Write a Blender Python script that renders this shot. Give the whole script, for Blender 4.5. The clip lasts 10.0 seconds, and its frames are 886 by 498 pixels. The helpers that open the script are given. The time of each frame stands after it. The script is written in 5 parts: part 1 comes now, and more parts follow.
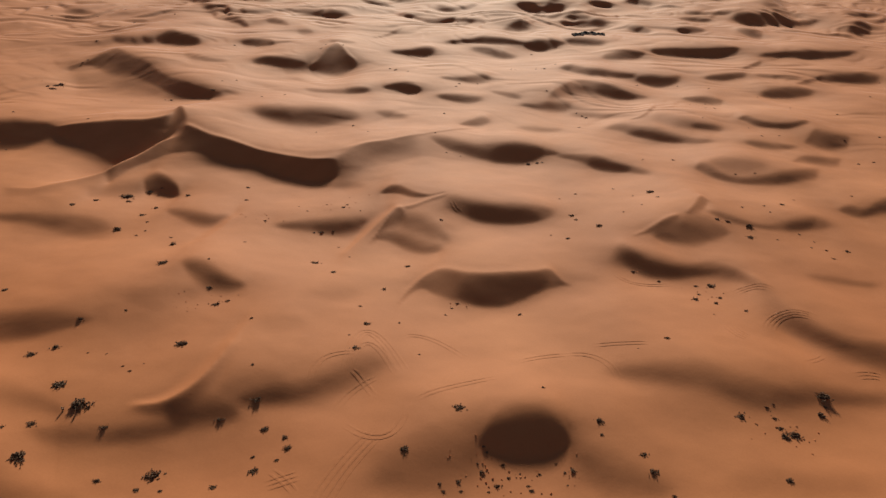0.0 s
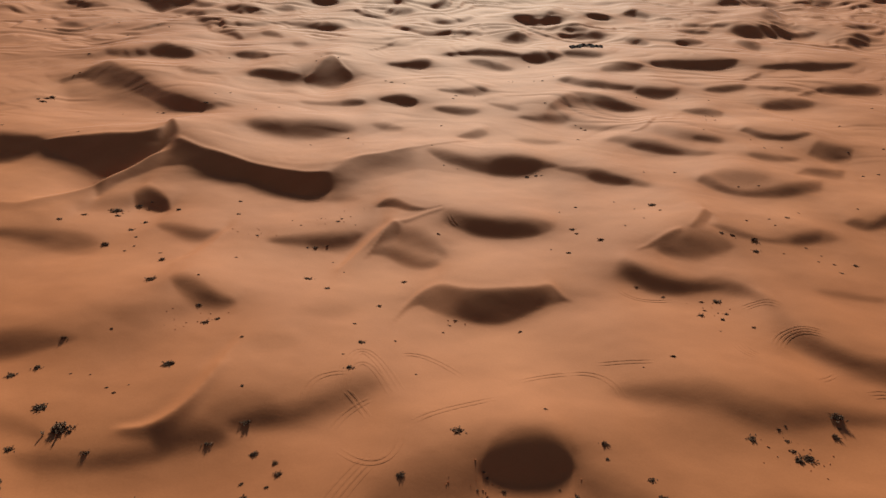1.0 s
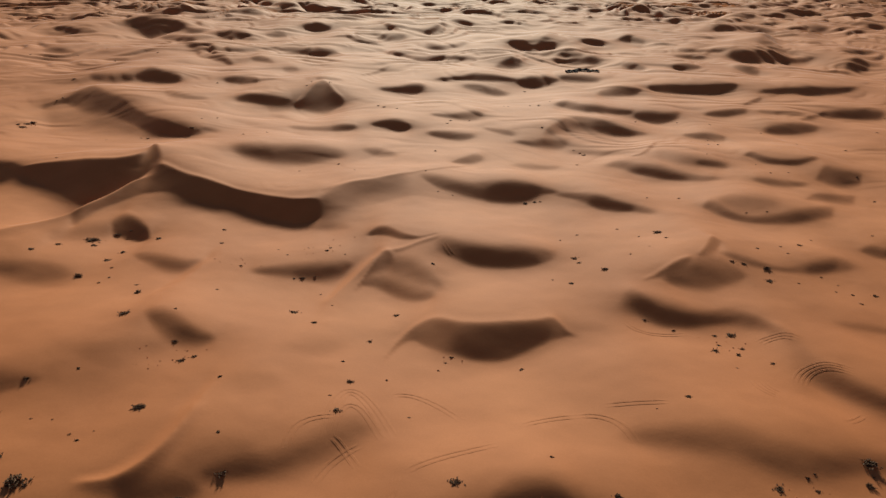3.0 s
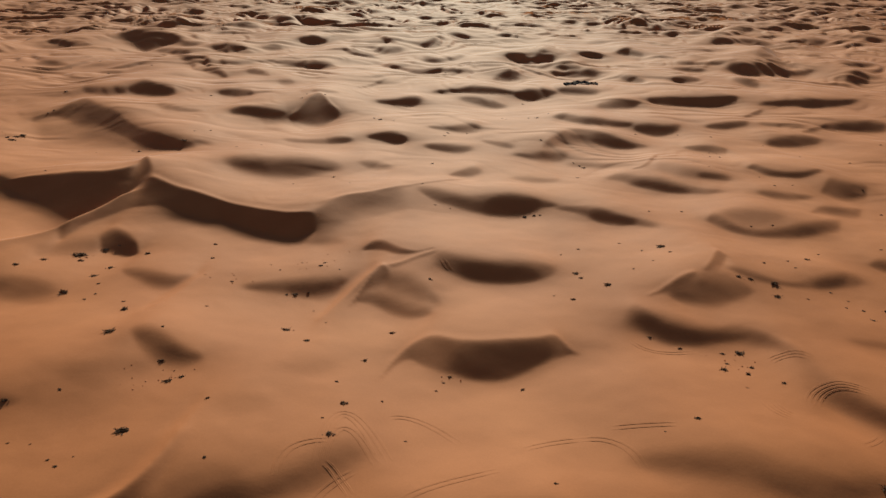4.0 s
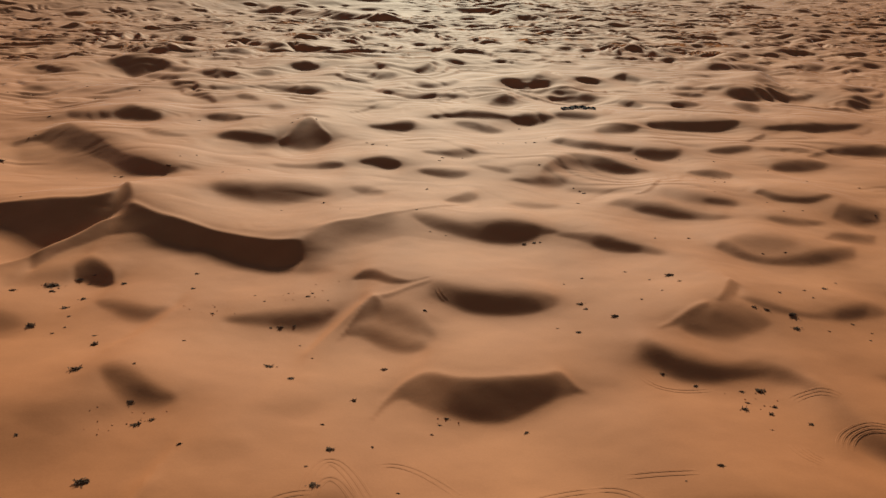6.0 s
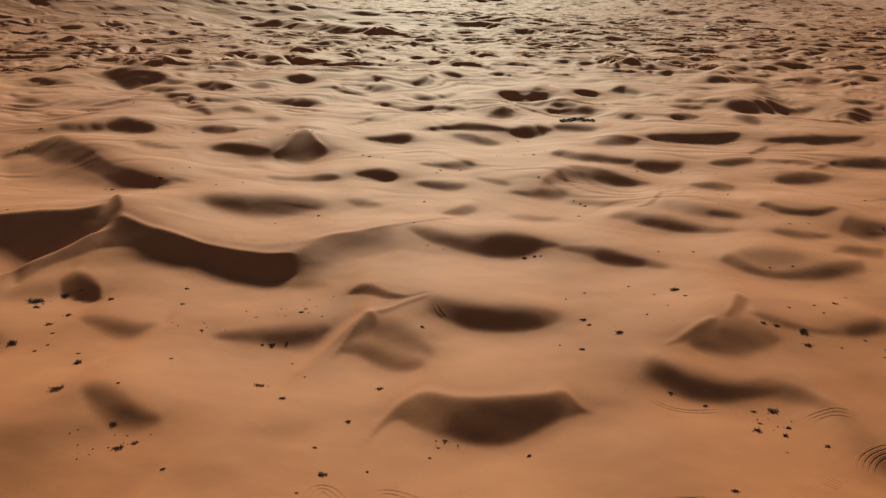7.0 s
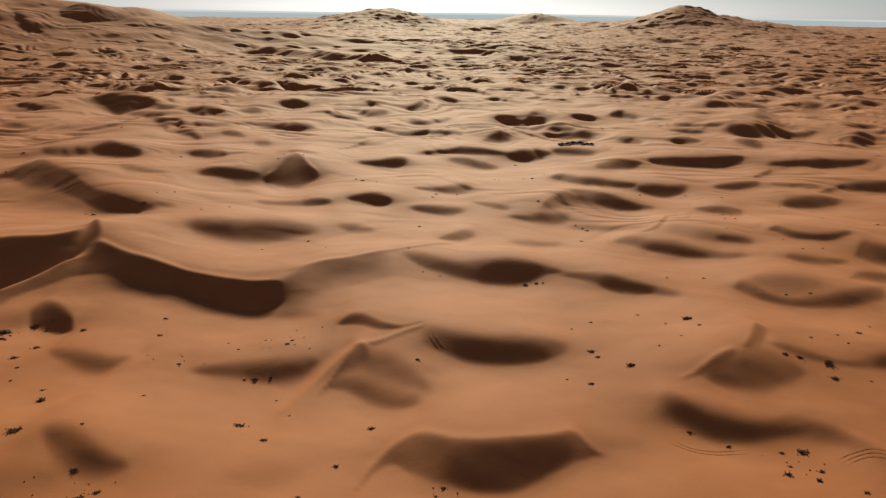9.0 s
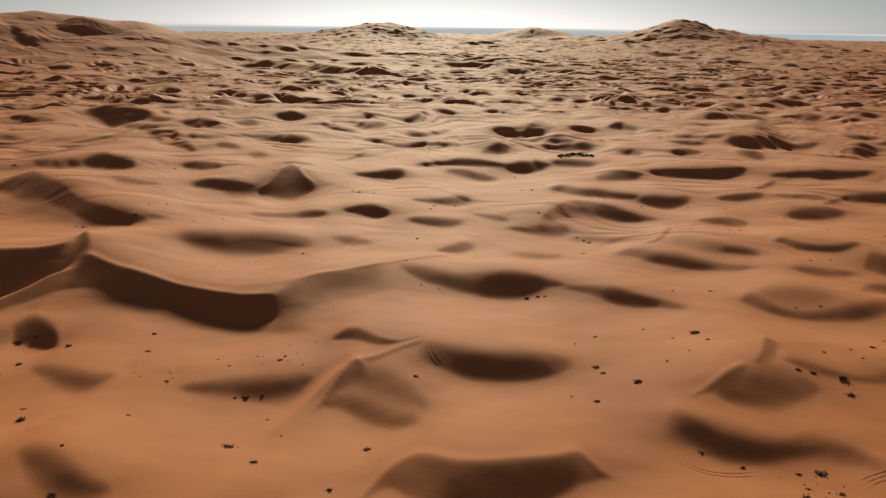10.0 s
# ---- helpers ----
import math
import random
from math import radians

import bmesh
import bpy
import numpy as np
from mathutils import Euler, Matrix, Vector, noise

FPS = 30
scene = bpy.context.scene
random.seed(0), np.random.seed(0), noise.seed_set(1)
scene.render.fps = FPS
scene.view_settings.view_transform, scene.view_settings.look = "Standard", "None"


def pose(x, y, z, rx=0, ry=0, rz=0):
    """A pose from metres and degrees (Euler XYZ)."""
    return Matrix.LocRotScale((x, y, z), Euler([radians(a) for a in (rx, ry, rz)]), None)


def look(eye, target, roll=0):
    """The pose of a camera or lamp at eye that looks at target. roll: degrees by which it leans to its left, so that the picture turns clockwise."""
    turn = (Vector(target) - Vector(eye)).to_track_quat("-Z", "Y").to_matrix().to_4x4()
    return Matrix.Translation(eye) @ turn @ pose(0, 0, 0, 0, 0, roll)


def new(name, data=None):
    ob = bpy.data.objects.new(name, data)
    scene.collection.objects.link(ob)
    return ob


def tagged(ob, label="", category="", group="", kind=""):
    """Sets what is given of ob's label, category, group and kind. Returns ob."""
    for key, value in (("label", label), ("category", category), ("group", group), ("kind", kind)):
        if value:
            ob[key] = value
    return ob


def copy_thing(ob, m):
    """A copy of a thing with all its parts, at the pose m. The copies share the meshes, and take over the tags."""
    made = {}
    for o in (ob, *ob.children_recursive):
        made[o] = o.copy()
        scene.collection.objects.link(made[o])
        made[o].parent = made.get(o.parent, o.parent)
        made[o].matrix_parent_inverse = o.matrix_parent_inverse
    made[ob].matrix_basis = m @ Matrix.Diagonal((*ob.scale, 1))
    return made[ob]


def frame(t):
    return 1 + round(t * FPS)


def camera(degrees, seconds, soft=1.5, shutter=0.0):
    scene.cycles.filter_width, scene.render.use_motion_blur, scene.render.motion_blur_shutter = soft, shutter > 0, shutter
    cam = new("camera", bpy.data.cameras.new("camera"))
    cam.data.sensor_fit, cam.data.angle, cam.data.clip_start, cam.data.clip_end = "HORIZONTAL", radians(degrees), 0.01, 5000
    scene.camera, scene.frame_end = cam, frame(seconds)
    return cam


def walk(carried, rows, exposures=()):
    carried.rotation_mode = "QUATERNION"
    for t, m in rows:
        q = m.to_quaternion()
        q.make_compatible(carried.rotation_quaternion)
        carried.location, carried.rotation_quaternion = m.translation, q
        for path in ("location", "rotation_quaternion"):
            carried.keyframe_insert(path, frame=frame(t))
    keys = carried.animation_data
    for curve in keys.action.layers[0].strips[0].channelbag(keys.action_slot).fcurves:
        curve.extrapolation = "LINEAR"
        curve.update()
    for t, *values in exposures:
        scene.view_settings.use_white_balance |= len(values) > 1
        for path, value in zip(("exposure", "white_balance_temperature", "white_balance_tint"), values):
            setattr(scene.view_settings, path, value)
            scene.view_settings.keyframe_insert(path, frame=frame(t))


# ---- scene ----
cam = camera(55.6, 10.0, soft=1.4)
# the flight: seconds, metres, then yaw, pitch and lean in degrees
PATH = [
    (0.0, 0.000, 0.000, 70.000, -0.403, -24.537, -0.918),
    (0.5, -0.044, 2.256, 69.114, -0.517, -24.069, -0.897),
    (1.0, -0.083, 4.542, 68.230, -0.629, -23.599, -0.883),
    (1.5, -0.117, 6.856, 67.348, -0.739, -23.126, -0.873),
    (2.0, -0.147, 9.196, 66.468, -0.849, -22.651, -0.868),
    (2.5, -0.173, 11.560, 65.590, -0.957, -22.175, -0.866),
    (3.0, -0.195, 13.945, 64.715, -1.063, -21.696, -0.867),
    (3.5, -0.214, 16.350, 63.841, -1.168, -21.216, -0.871),
    (4.0, -0.229, 18.771, 62.969, -1.270, -20.735, -0.876),
    (4.5, -0.242, 21.206, 62.098, -1.371, -20.254, -0.883),
    (5.0, -0.252, 23.654, 61.230, -1.470, -19.772, -0.890),
    (5.5, -0.260, 26.112, 60.363, -1.567, -19.290, -0.896),
    (6.0, -0.265, 28.578, 59.497, -1.662, -18.808, -0.902),
    (6.5, -0.269, 31.049, 58.634, -1.754, -18.326, -0.906),
    (7.0, -0.272, 33.523, 57.771, -1.844, -17.846, -0.907),
    (7.5, -0.273, 35.999, 56.910, -1.931, -17.367, -0.906),
    (8.0, -0.273, 38.472, 56.051, -2.016, -16.889, -0.901),
    (8.5, -0.273, 40.942, 55.192, -2.098, -16.413, -0.892),
    (9.0, -0.272, 43.406, 54.335, -2.177, -15.938, -0.878),
    (9.5, -0.271, 45.862, 53.479, -2.253, -15.467, -0.859),
    (10.0, -0.270, 48.308, 52.624, -2.326, -14.998, -0.833),
]
walk(cam, [(t, pose(x, y, z, 90 + pitch, 0, yaw) @ pose(0, 0, 0, 0, 0, -lean)) for t, x, y, z, yaw, pitch, lean in PATH],
     [(0.0, 0.19, 5900, 6), (2.5, 0.16, 5850, 3), (4.5, 0.11, 5800, -3), (5.5, 0.12, 5850, -4), (7.5, 0.08, 6150, -3), (10.0, -0.06, 6650, 4)])

# ---- daylight: a low sun ahead of the flight ----
SUN_UP, SUN_AZ = 20.0, 1.5   # degrees above the horizon; degrees to the right of the flight's heading
world = bpy.data.worlds.new("desert_sky")
world.use_nodes = True
scene.world = world
wn = world.node_tree
sky = wn.nodes.new("ShaderNodeTexSky")
sky.sky_type = "NISHITA"
sky.sun_disc = False
sky.sun_elevation = radians(SUN_UP)
sky.sun_rotation = radians(SUN_AZ)
sky.dust_density = 0.25
pale = wn.nodes.new("ShaderNodeHueSaturation")
pale.inputs["Saturation"].default_value = 0.4
pale.inputs["Value"].default_value = 1.4
veil = wn.nodes.new("ShaderNodeGamma")   # thin haze evens out the sky
veil.inputs["Gamma"].default_value = 1.2
wn.links.new(sky.outputs["Color"], veil.inputs["Color"])
wn.links.new(veil.outputs["Color"], pale.inputs["Color"])
cool = wn.nodes.new("ShaderNodeMix")
cool.data_type, cool.blend_type = "RGBA", "MULTIPLY"
cool.inputs[0].default_value, cool.inputs[7].default_value = 1.0, (0.84, 0.92, 1.12, 1)
wn.links.new(pale.outputs["Color"], cool.inputs[6])
wn.links.new(cool.outputs[2], wn.nodes["Background"].inputs["Color"])
wn.nodes["Background"].inputs["Strength"].default_value = 0.0160
sun_data = bpy.data.lights.new("sun", "SUN")
sun_data.energy, sun_data.angle, sun_data.color = 5.0, radians(5.5), (1.0, 0.93, 0.71)
sun = new("sun", sun_data)
sun_way = Vector((math.sin(radians(SUN_AZ)) * math.cos(radians(SUN_UP)), math.cos(radians(SUN_AZ)) * math.cos(radians(SUN_UP)), math.sin(radians(SUN_UP))))
sun.matrix_world = look(sun_way * 300, (0, 0, 0))


# ---- materials ----
def material(name, rough=0.9, gloss=0.2):
    m = bpy.data.materials.new(name)
    m.use_nodes = True
    t = m.node_tree
    b = t.nodes["Principled BSDF"]
    b.inputs["Roughness"].default_value = rough
    b.inputs["Specular IOR Level"].default_value = gloss
    return m, t, b


def noise_node(t, scale, detail=4.0, rough=0.55):
    c = t.nodes.new("ShaderNodeTexCoord")
    n = t.nodes.new("ShaderNodeTexNoise")
    n.inputs["Scale"].default_value, n.inputs["Detail"].default_value, n.inputs["Roughness"].default_value = scale, detail, rough
    t.links.new(c.outputs["Object"], n.inputs["Vector"])
    return n.outputs["Fac"]


def ramp(t, fac, stops):
    r = t.nodes.new("ShaderNodeValToRGB")
    e = r.color_ramp.elements
    while len(e) < len(stops):
        e.new(0.5)
    for k, (p, col) in zip(e, stops):
        k.position, k.color = p, (*col, 1)
    t.links.new(fac, r.inputs["Fac"])
    return r.outputs["Color"]


def mix(t, a, b, fac, how="MIX"):
    m = t.nodes.new("ShaderNodeMix")
    m.data_type, m.blend_type = "RGBA", how
    for s, v in ((m.inputs[6], a), (m.inputs[7], b), (m.inputs[0], fac)):
        if hasattr(v, "links"):
            t.links.new(v, s)
        else:
            s.default_value = v
    return m.outputs[2]


def bumped(t, b, heights):
    last = None
    for h, strength, distance in heights:
        n = t.nodes.new("ShaderNodeBump")
        n.inputs["Strength"].default_value, n.inputs["Distance"].default_value = strength, distance
        t.links.new(h, n.inputs["Height"])
        if last:
            t.links.new(last, n.inputs["Normal"])
        last = n.outputs["Normal"]
    t.links.new(last, b.inputs["Normal"])


def sand_material():
    m, t, b = material("sand", 0.79, 0.088)
    b.inputs["Sheen Weight"].default_value, b.inputs["Sheen Roughness"].default_value = 0.6, 0.1
    b.inputs["Sheen Tint"].default_value = (1.0, 0.97, 0.92, 1)
    b.inputs["Specular Tint"].default_value = (1.0, 0.93, 0.98, 1)
    broad = ramp(t, noise_node(t, 0.012, 5), [(0.3, (0.57, 0.186, 0.064)), (0.7, (0.64, 0.226, 0.082))])
    patch = mix(t, broad, ramp(t, noise_node(t, 0.09, 6), [(0.35, (0.88, 0.86, 0.84)), (0.65, (1.0, 1.0, 1.0))]), 0.8, "MULTIPLY")
    grain = mix(t, patch, ramp(t, noise_node(t, 3.0, 6, 0.7), [(0.3, (0.9, 0.88, 0.86)), (0.7, (1.0, 1.0, 1.0))]), 0.7, "MULTIPLY")
    t.links.new(grain, b.inputs["Base Color"])
    bumped(t, b, [(noise_node(t, 0.35, 5), 0.15, 0.25), (noise_node(t, 2.5, 5, 0.65), 0.3, 0.03)])
    return m


SAND = sand_material()

# ---- the lie of the land ----
STEEP = 0.42    # rise over run of a full slip face
STEP, WEST, SOUTH, ACROSS, ALONG = 0.45, -432.0, 40.0, 1920, 1500   # the sand table on which the near dunes are shaped
SLOPES = []     # upper and lower edge as seen round the start (bearing, distance), steepness, roundness of brow and foot, fade of the ends


def lee(upper, lower, steep, brow, foot, ends):
    """A slope of sand that falls towards the south between two curves: its brow and its foot. A negative steepness rises instead."""
    edges = []
    for line in (upper, lower):
        p = np.array(line)
        a, r = np.arctan2(p[:, 0], p[:, 1]), np.hypot(p[:, 0], p[:, 1])
        k = np.argsort(a)
        edges.append((a[k], r[k]))
    SLOPES.append((*edges, steep * STEEP, brow, foot, ends))


def smooth(t):
    t = np.clip(t, 0, 1)
    return t * t * (3 - 2 * t)


def curve_at(x, px, py):
    """A smooth curve through the given places."""
    d = np.gradient(py, px) if len(px) > 2 else np.full(2, (py[1] - py[0]) / (px[1] - px[0]))
    k = np.clip(np.searchsorted(px, x) - 1, 0, len(px) - 2)
    h = px[k + 1] - px[k]
    t = np.clip((x - px[k]) / h, 0, 1)
    return ((1 + 2 * t) * (1 - t) ** 2 * py[k] + t * (1 - t) ** 2 * h * d[k] + t * t * (3 - 2 * t) * py[k + 1] + t * t * (t - 1) * h * d[k + 1])


def shape_table():
    """The sand table: the slopes laid out on it, and the one calm surface that has them all."""
    gx, gy = WEST + STEP * np.arange(ACROSS), SOUTH + STEP * np.arange(ALONG)
    want, crests = np.zeros((ALONG, ACROSS)), []
    for (ua, ur), (la, lr), steep, brow, foot, ends in SLOPES:
        far, near = ur.max() + 6, lr.min() - 1
        a0, a1 = min(ua[0], la[0]), max(ua[-1], la[-1])
        xs = [r * math.sin(a) for r in (near, far) for a in (a0, a1)]
        i0, i1 = max(0, int((min(xs) - WEST) / STEP) - 2), min(ACROSS, int((max(xs) - WEST) / STEP) + 3)
        j0, j1 = max(0, int((near * math.cos(max(abs(a0), abs(a1))) - SOUTH) / STEP) - 2), min(ALONG, int((far - SOUTH) / STEP) + 3)
        if i1 <= i0 or j1 <= j0:
            continue
        X, Y = np.meshgrid(gx[i0:i1], gy[j0:j1])
        A, R = np.arctan2(X, Y), np.hypot(X, Y)
        top, low = curve_at(A, ua, ur), curve_at(A, la, lr)
        p = (top - R) / np.maximum(top - low, 0.15)
        over, under = [0.03 + 0.16 * smooth((k - 0.05) / 0.25) for k in (brow, foot)]
        w = smooth((p + over) / (brow + 2 * over)) * smooth((1 + under - p) / (foot + 2 * under))
        span = a1 - a0
        w = w * smooth((A - a0) / (ends * span)) * smooth((a1 - A) / (ends * span))
        if steep > 0:
            want[j0:j1, i0:i1] += steep * w
        if steep > 1.2 * STEEP:            # the steepest faces stay clean-cut
            crests.append((np.s_[j0:j1, i0:i1], 0.6, w))
        if steep < 0:
            crests.append((np.s_[j0:j1, i0:i1], steep, w))
        if 0 < steep and brow < 0.13:      # a sharp crest keeps its sunny side up to the edge
            behind = (R - top) / (1.2 + 0.1 * (top - low))
            w = smooth(behind / 0.15) * (1 - smooth((behind - 0.4) / 1.6)) * smooth((A - a0) / (2 * ends * span)) * smooth((a1 - A) / (2 * ends * span))
            crests.append((np.s_[j0:j1, i0:i1], -0.02, 0.6 * w))
    X, Y = np.meshgrid(gx, gy)
    want *= (1 - smooth((np.hypot(X, Y) - 620) / 80)) * (1 - smooth((np.abs(np.arctan2(X, Y)) - 0.62) / 0.1))
    ky, kx = 2j * np.pi * np.fft.fftfreq(ALONG, STEP)[:, None], 2j * np.pi * np.fft.rfftfreq(ACROSS, STEP)[None, :]
    slump = 0.95 + sum(k * np.exp(0.5 * (ky * ky * b * b + kx * kx * a * a)) for k, a, b in ((1.0, 4.0, 2.5), (1.1, 11.0, 7.0)))   # sand slumps beside every slope
    want = np.fft.irfft2(slump * np.fft.rfft2(want), want.shape)
    want = 0.56 * np.tanh(want / 0.56)   # no slope stands steeper than sand can
    for k, steep, w in crests:
        want[k] += (steep - want[k]) * w
    return np.fft.irfft2(-ky * np.fft.rfft2(want) / (-ky * ky - 0.05 * kx * kx + 1 / 40 ** 2), want.shape)


def table_height(x, y):
    """Height of the sand table, drawn smoothly between its places."""
    u, v = (np.asarray(x) - WEST) / STEP, (np.asarray(y) - SOUTH) / STEP
    on = (u > 2) & (u < ACROSS - 3) & (v > 2) & (v < ALONG - 3)
    u, v = np.where(on, u, 3), np.where(on, v, 3)
    i, j = np.floor(u).astype(np.int64), np.floor(v).astype(np.int64)
    z = 0
    wx, wy = [((1 - f) ** 3 / 6, (3 * f ** 3 - 6 * f * f + 4) / 6, (-3 * f ** 3 + 3 * f * f + 3 * f + 1) / 6, f ** 3 / 6) for f in (u - i, v - j)]
    for b in range(4):
        for a in range(4):
            z = z + wy[b] * wx[a] * TABLE[j + b - 1, i + a - 1]
    rim = smooth((np.asarray(y) - 42) / 20) * smooth((708 - np.asarray(y)) / 40) * smooth((428 - np.abs(x)) / 25)   # it runs out flat at its rim
    return np.where(on, z * rim, 0)


DUNES = []      # x, y, turn, half width, bend, drop, slip length, sharpness, share, back length, front length


def dune(x, y, turn, half, bend, drop, slip, sharp=0.0, share=0.6, back=2.6, front=2.2):
    """A dune face: crest centre, turn in degrees, half width, how far its horns reach ahead, drop,
    length of the slip face, sharpness of the crest, and how much of the drop stands above the flat."""
    DUNES.append((x, y, radians(turn), half, bend, drop, slip, sharp, share, back * slip, front * slip))


def face_height(dx, dy, turn, half, bend, drop, slip, sharp, share, back, front):
    c, s = np.cos(turn), np.sin(turn)
    u, v = (dx * c + dy * s) / half, dx * s - dy * c
    u = u * (1 + 0.3 * np.clip(-v / back, 0, 1))
    v = v - bend * np.minimum(u * u, 1.4)
    taper = np.clip(1 - u * u, 0, 1) ** 1.6
    rise = np.clip(1 + v / back, 0, 1)
    rise = (1 - sharp) * smooth(rise) + sharp * rise ** 1.5
    fall = np.clip(v / (1.2 * slip), 0, 1)
    fall = (1 - sharp) * (0.7 * smooth(fall ** 1.3) + 0.3 * fall ** 1.8) + sharp * smooth(fall)
    ahead = smooth((v - 1.2 * slip) / front)
    z = np.where(v < 0, share * rise, np.where(v < 1.2 * slip, share - fall, (share - 1) * (1 - ahead)))
    return drop * taper * z


RIDGES = []     # line of the crest, steep and gentle slope, roundness, reach


def ridge(a, b, c, steep, gentle, soft=0.4):
    """A crest along a curve through three places (x, y, height); it falls steeply on the right-hand side of its run."""
    t = np.linspace(0, 1, 41)[:, None]
    a, b, c = np.array(a), np.array(b), np.array(c)
    ab, bc = math.hypot(*(b - a)[:2]), math.hypot(*(c - b)[:2])
    m = ab / (ab + bc)
    line = a * (t - m) * (t - 1) / m + b * t * (t - 1) / (m * (m - 1)) + c * t * (t - m) / (1 - m)
    line[:, 2] = np.interp(t[:, 0], [0, m / 2, m, (1 + m) / 2, 1], [a[2], 0.42 * a[2] + 0.58 * b[2], b[2], 0.58 * b[2] + 0.42 * c[2], c[2]])
    reach = 0.55 * math.hypot(*(line[-1] - line[0])[:2]) + 2.2 * line[:, 2].max() / gentle
    RIDGES.append((line, steep, gentle, soft, reach))


def ridge_height(x, y, line, steep, gentle, soft):
    best = np.full(np.shape(x), 1e9)
    side, h, total = np.zeros(np.shape(x)), np.zeros(np.shape(x)), np.zeros(np.shape(x))
    for p, q in zip(line, line[1:]):
        d = q - p
        n = math.hypot(d[0], d[1])
        f = np.clip(((x - p[0]) * d[0] + (y - p[1]) * d[1]) / (n * n), 0, 1)
        dx, dy = x - p[0] - f * d[0], y - p[1] - f * d[1]
        gap = dx * dx + dy * dy
        near = gap < best
        best = np.where(near, gap, best)
        side = np.where(near, (dx * d[1] - dy * d[0]) / n, side)
        pull = 1 / (gap + 0.2) ** 3
        h, total = h + pull * (p[2] + f * d[2]), total + pull
    best = np.sqrt(best)
    lee = smooth(0.5 + 0.5 * side / np.maximum(best, 1e-6))
    far = np.sqrt(best * best + soft * soft) - soft
    h = np.maximum(h / total, 0.01)
    run, blunt = steep * far / h, min(1.0, soft / 0.8)
    front = h * ((1 - blunt) * np.maximum(1 - run, 0) + blunt * (1 - smooth(run / 1.6)))
    q = far * gentle / h
    behind = h * np.exp(-q * (1 + 0.4 * q))
    return lee * front + (1 - lee) * behind


def lattice(ix, iy, seed):
    h = (ix * 374761393 + iy * 668265263 + seed * 974634541) & 0xFFFFFFFF
    h = ((h ^ (h >> 13)) * 1274126177) & 0xFFFFFFFF
    return ((h ^ (h >> 16)) & 0xFFFF) / 65535.0 * 2 - 1


def value_noise(x, y, size, seed):
    gx, gy = x / size, y / size
    ix, iy = np.floor(gx).astype(np.int64), np.floor(gy).astype(np.int64)
    fx, fy = gx - ix, gy - iy
    fx, fy = fx ** 3 * (fx * (6 * fx - 15) + 10), fy ** 3 * (fy * (6 * fy - 15) + 10)
    a = lattice(ix, iy, seed) * (1 - fx) + lattice(ix + 1, iy, seed) * fx
    b = lattice(ix, iy + 1, seed) * (1 - fx) + lattice(ix + 1, iy + 1, seed) * fx
    return a * (1 - fy) + b * fy


def dune_waves(x, y):
    """Winding rows of small dunes, steep towards the start of the flight and gentle behind."""
    z = 0
    for size, high, seed in ((24.0, 3.0, 30), (13.0, 1.2, 40)):
        bent = y + 0.1 * x + 1.5 * size * value_noise(x, y, 1.3 * size, seed) + 0.35 * size * value_noise(x, y, 0.7 * size, seed + 1)
        f = bent / size
        f = f - np.floor(f)
        shape = np.where(f < 0.26, 1 - np.clip(1 - f / 0.26, 0, 1) ** 1.7, 1 - smooth((f - 0.26) / 0.74)) - 0.4
        z = z + high * shape * np.clip(0.55 + 1.3 * value_noise(x, y, 0.75 * size, seed + 2) + 0.4 * value_noise(x, y, 4.1 * size, seed + 3), 0.03, 1.25)
    return z


# far dune massifs: centre, half width, half depth, height
MASSIFS = [(-640, 1230, 300, 190, 10), (-395, 1330, 170, 140, 8), (-110, 2400, 330, 350, 22),
           (400, 2950, 300, 350, 18), (760, 2500, 360, 400, 30), (990, 2640, 240, 300, 24),
           (-150, 1190, 150, 85, 20)]


def base_height(x, y):
    r = np.hypot(x, y)
    a, b = 0.8 * x + 0.6 * y, 0.8 * y - 0.6 * x
    c, d = 0.9 * x - 0.44 * y, 0.9 * y + 0.44 * x
    z = (0.42 + 0.58 * smooth((r - 340) / 120)) * (1.3 * value_noise(x, y, 42, 1) + 1.0 * value_noise(0.75 * a, b, 20, 2))
    z = z + 0.12 * value_noise(0.7 * c, d, 8.5, 3) + 0.03 * value_noise(a, b, 3.5, 9)
    calm = 1 - 0.9 * np.exp(-((x + 470) ** 2 + (y - 1190) ** 2) / 300 ** 2) - 0.8 * np.exp(-((x + 90) ** 2 + (y - 1110) ** 2) / 130 ** 2)
    z = z + (0.08 * smooth((r - 170) / 160) + 0.2 * smooth((r - 350) / 130) + 0.42 * smooth((r - 540) / 130)) * calm * dune_waves(x, y)
    z = z + smooth((r - 450) / 800) * (2.5 * value_noise(x, y, 170, 4) + 5.0 * value_noise(x, y, 520, 5))
    for cx, cy, w, d, h in MASSIFS:
        q = np.hypot((x - cx) / w, (y - cy) / d) + 0.16 * value_noise(x, y, 130, 6) + 0.06 * value_noise(x, y, 45, 7)
        z = z + h * np.clip(1 - q / 1.6, 0, 1) ** 1.5
    return z


def ground_many(x, y):
    """Heights of the sand at many places that lie close together."""
    z, top = base_height(x, y) + table_height(x, y), np.zeros(np.shape(x))
    cx, cy = x.mean(), y.mean()
    spread = np.hypot(x - cx, y - cy).max()
    for q in FACES[np.hypot(FACES[:, 0] - cx, FACES[:, 1] - cy) < REACH + spread]:
        z = z + face_height(x - q[0], y - q[1], *q[2:])
    for line, steep, gentle, soft, reach in RIDGES:
        if math.hypot(cx - line[20, 0], cy - line[20, 1]) < reach + spread:
            top = np.maximum(top, ridge_height(x, y, line, steep, gentle, soft))
    return z + top


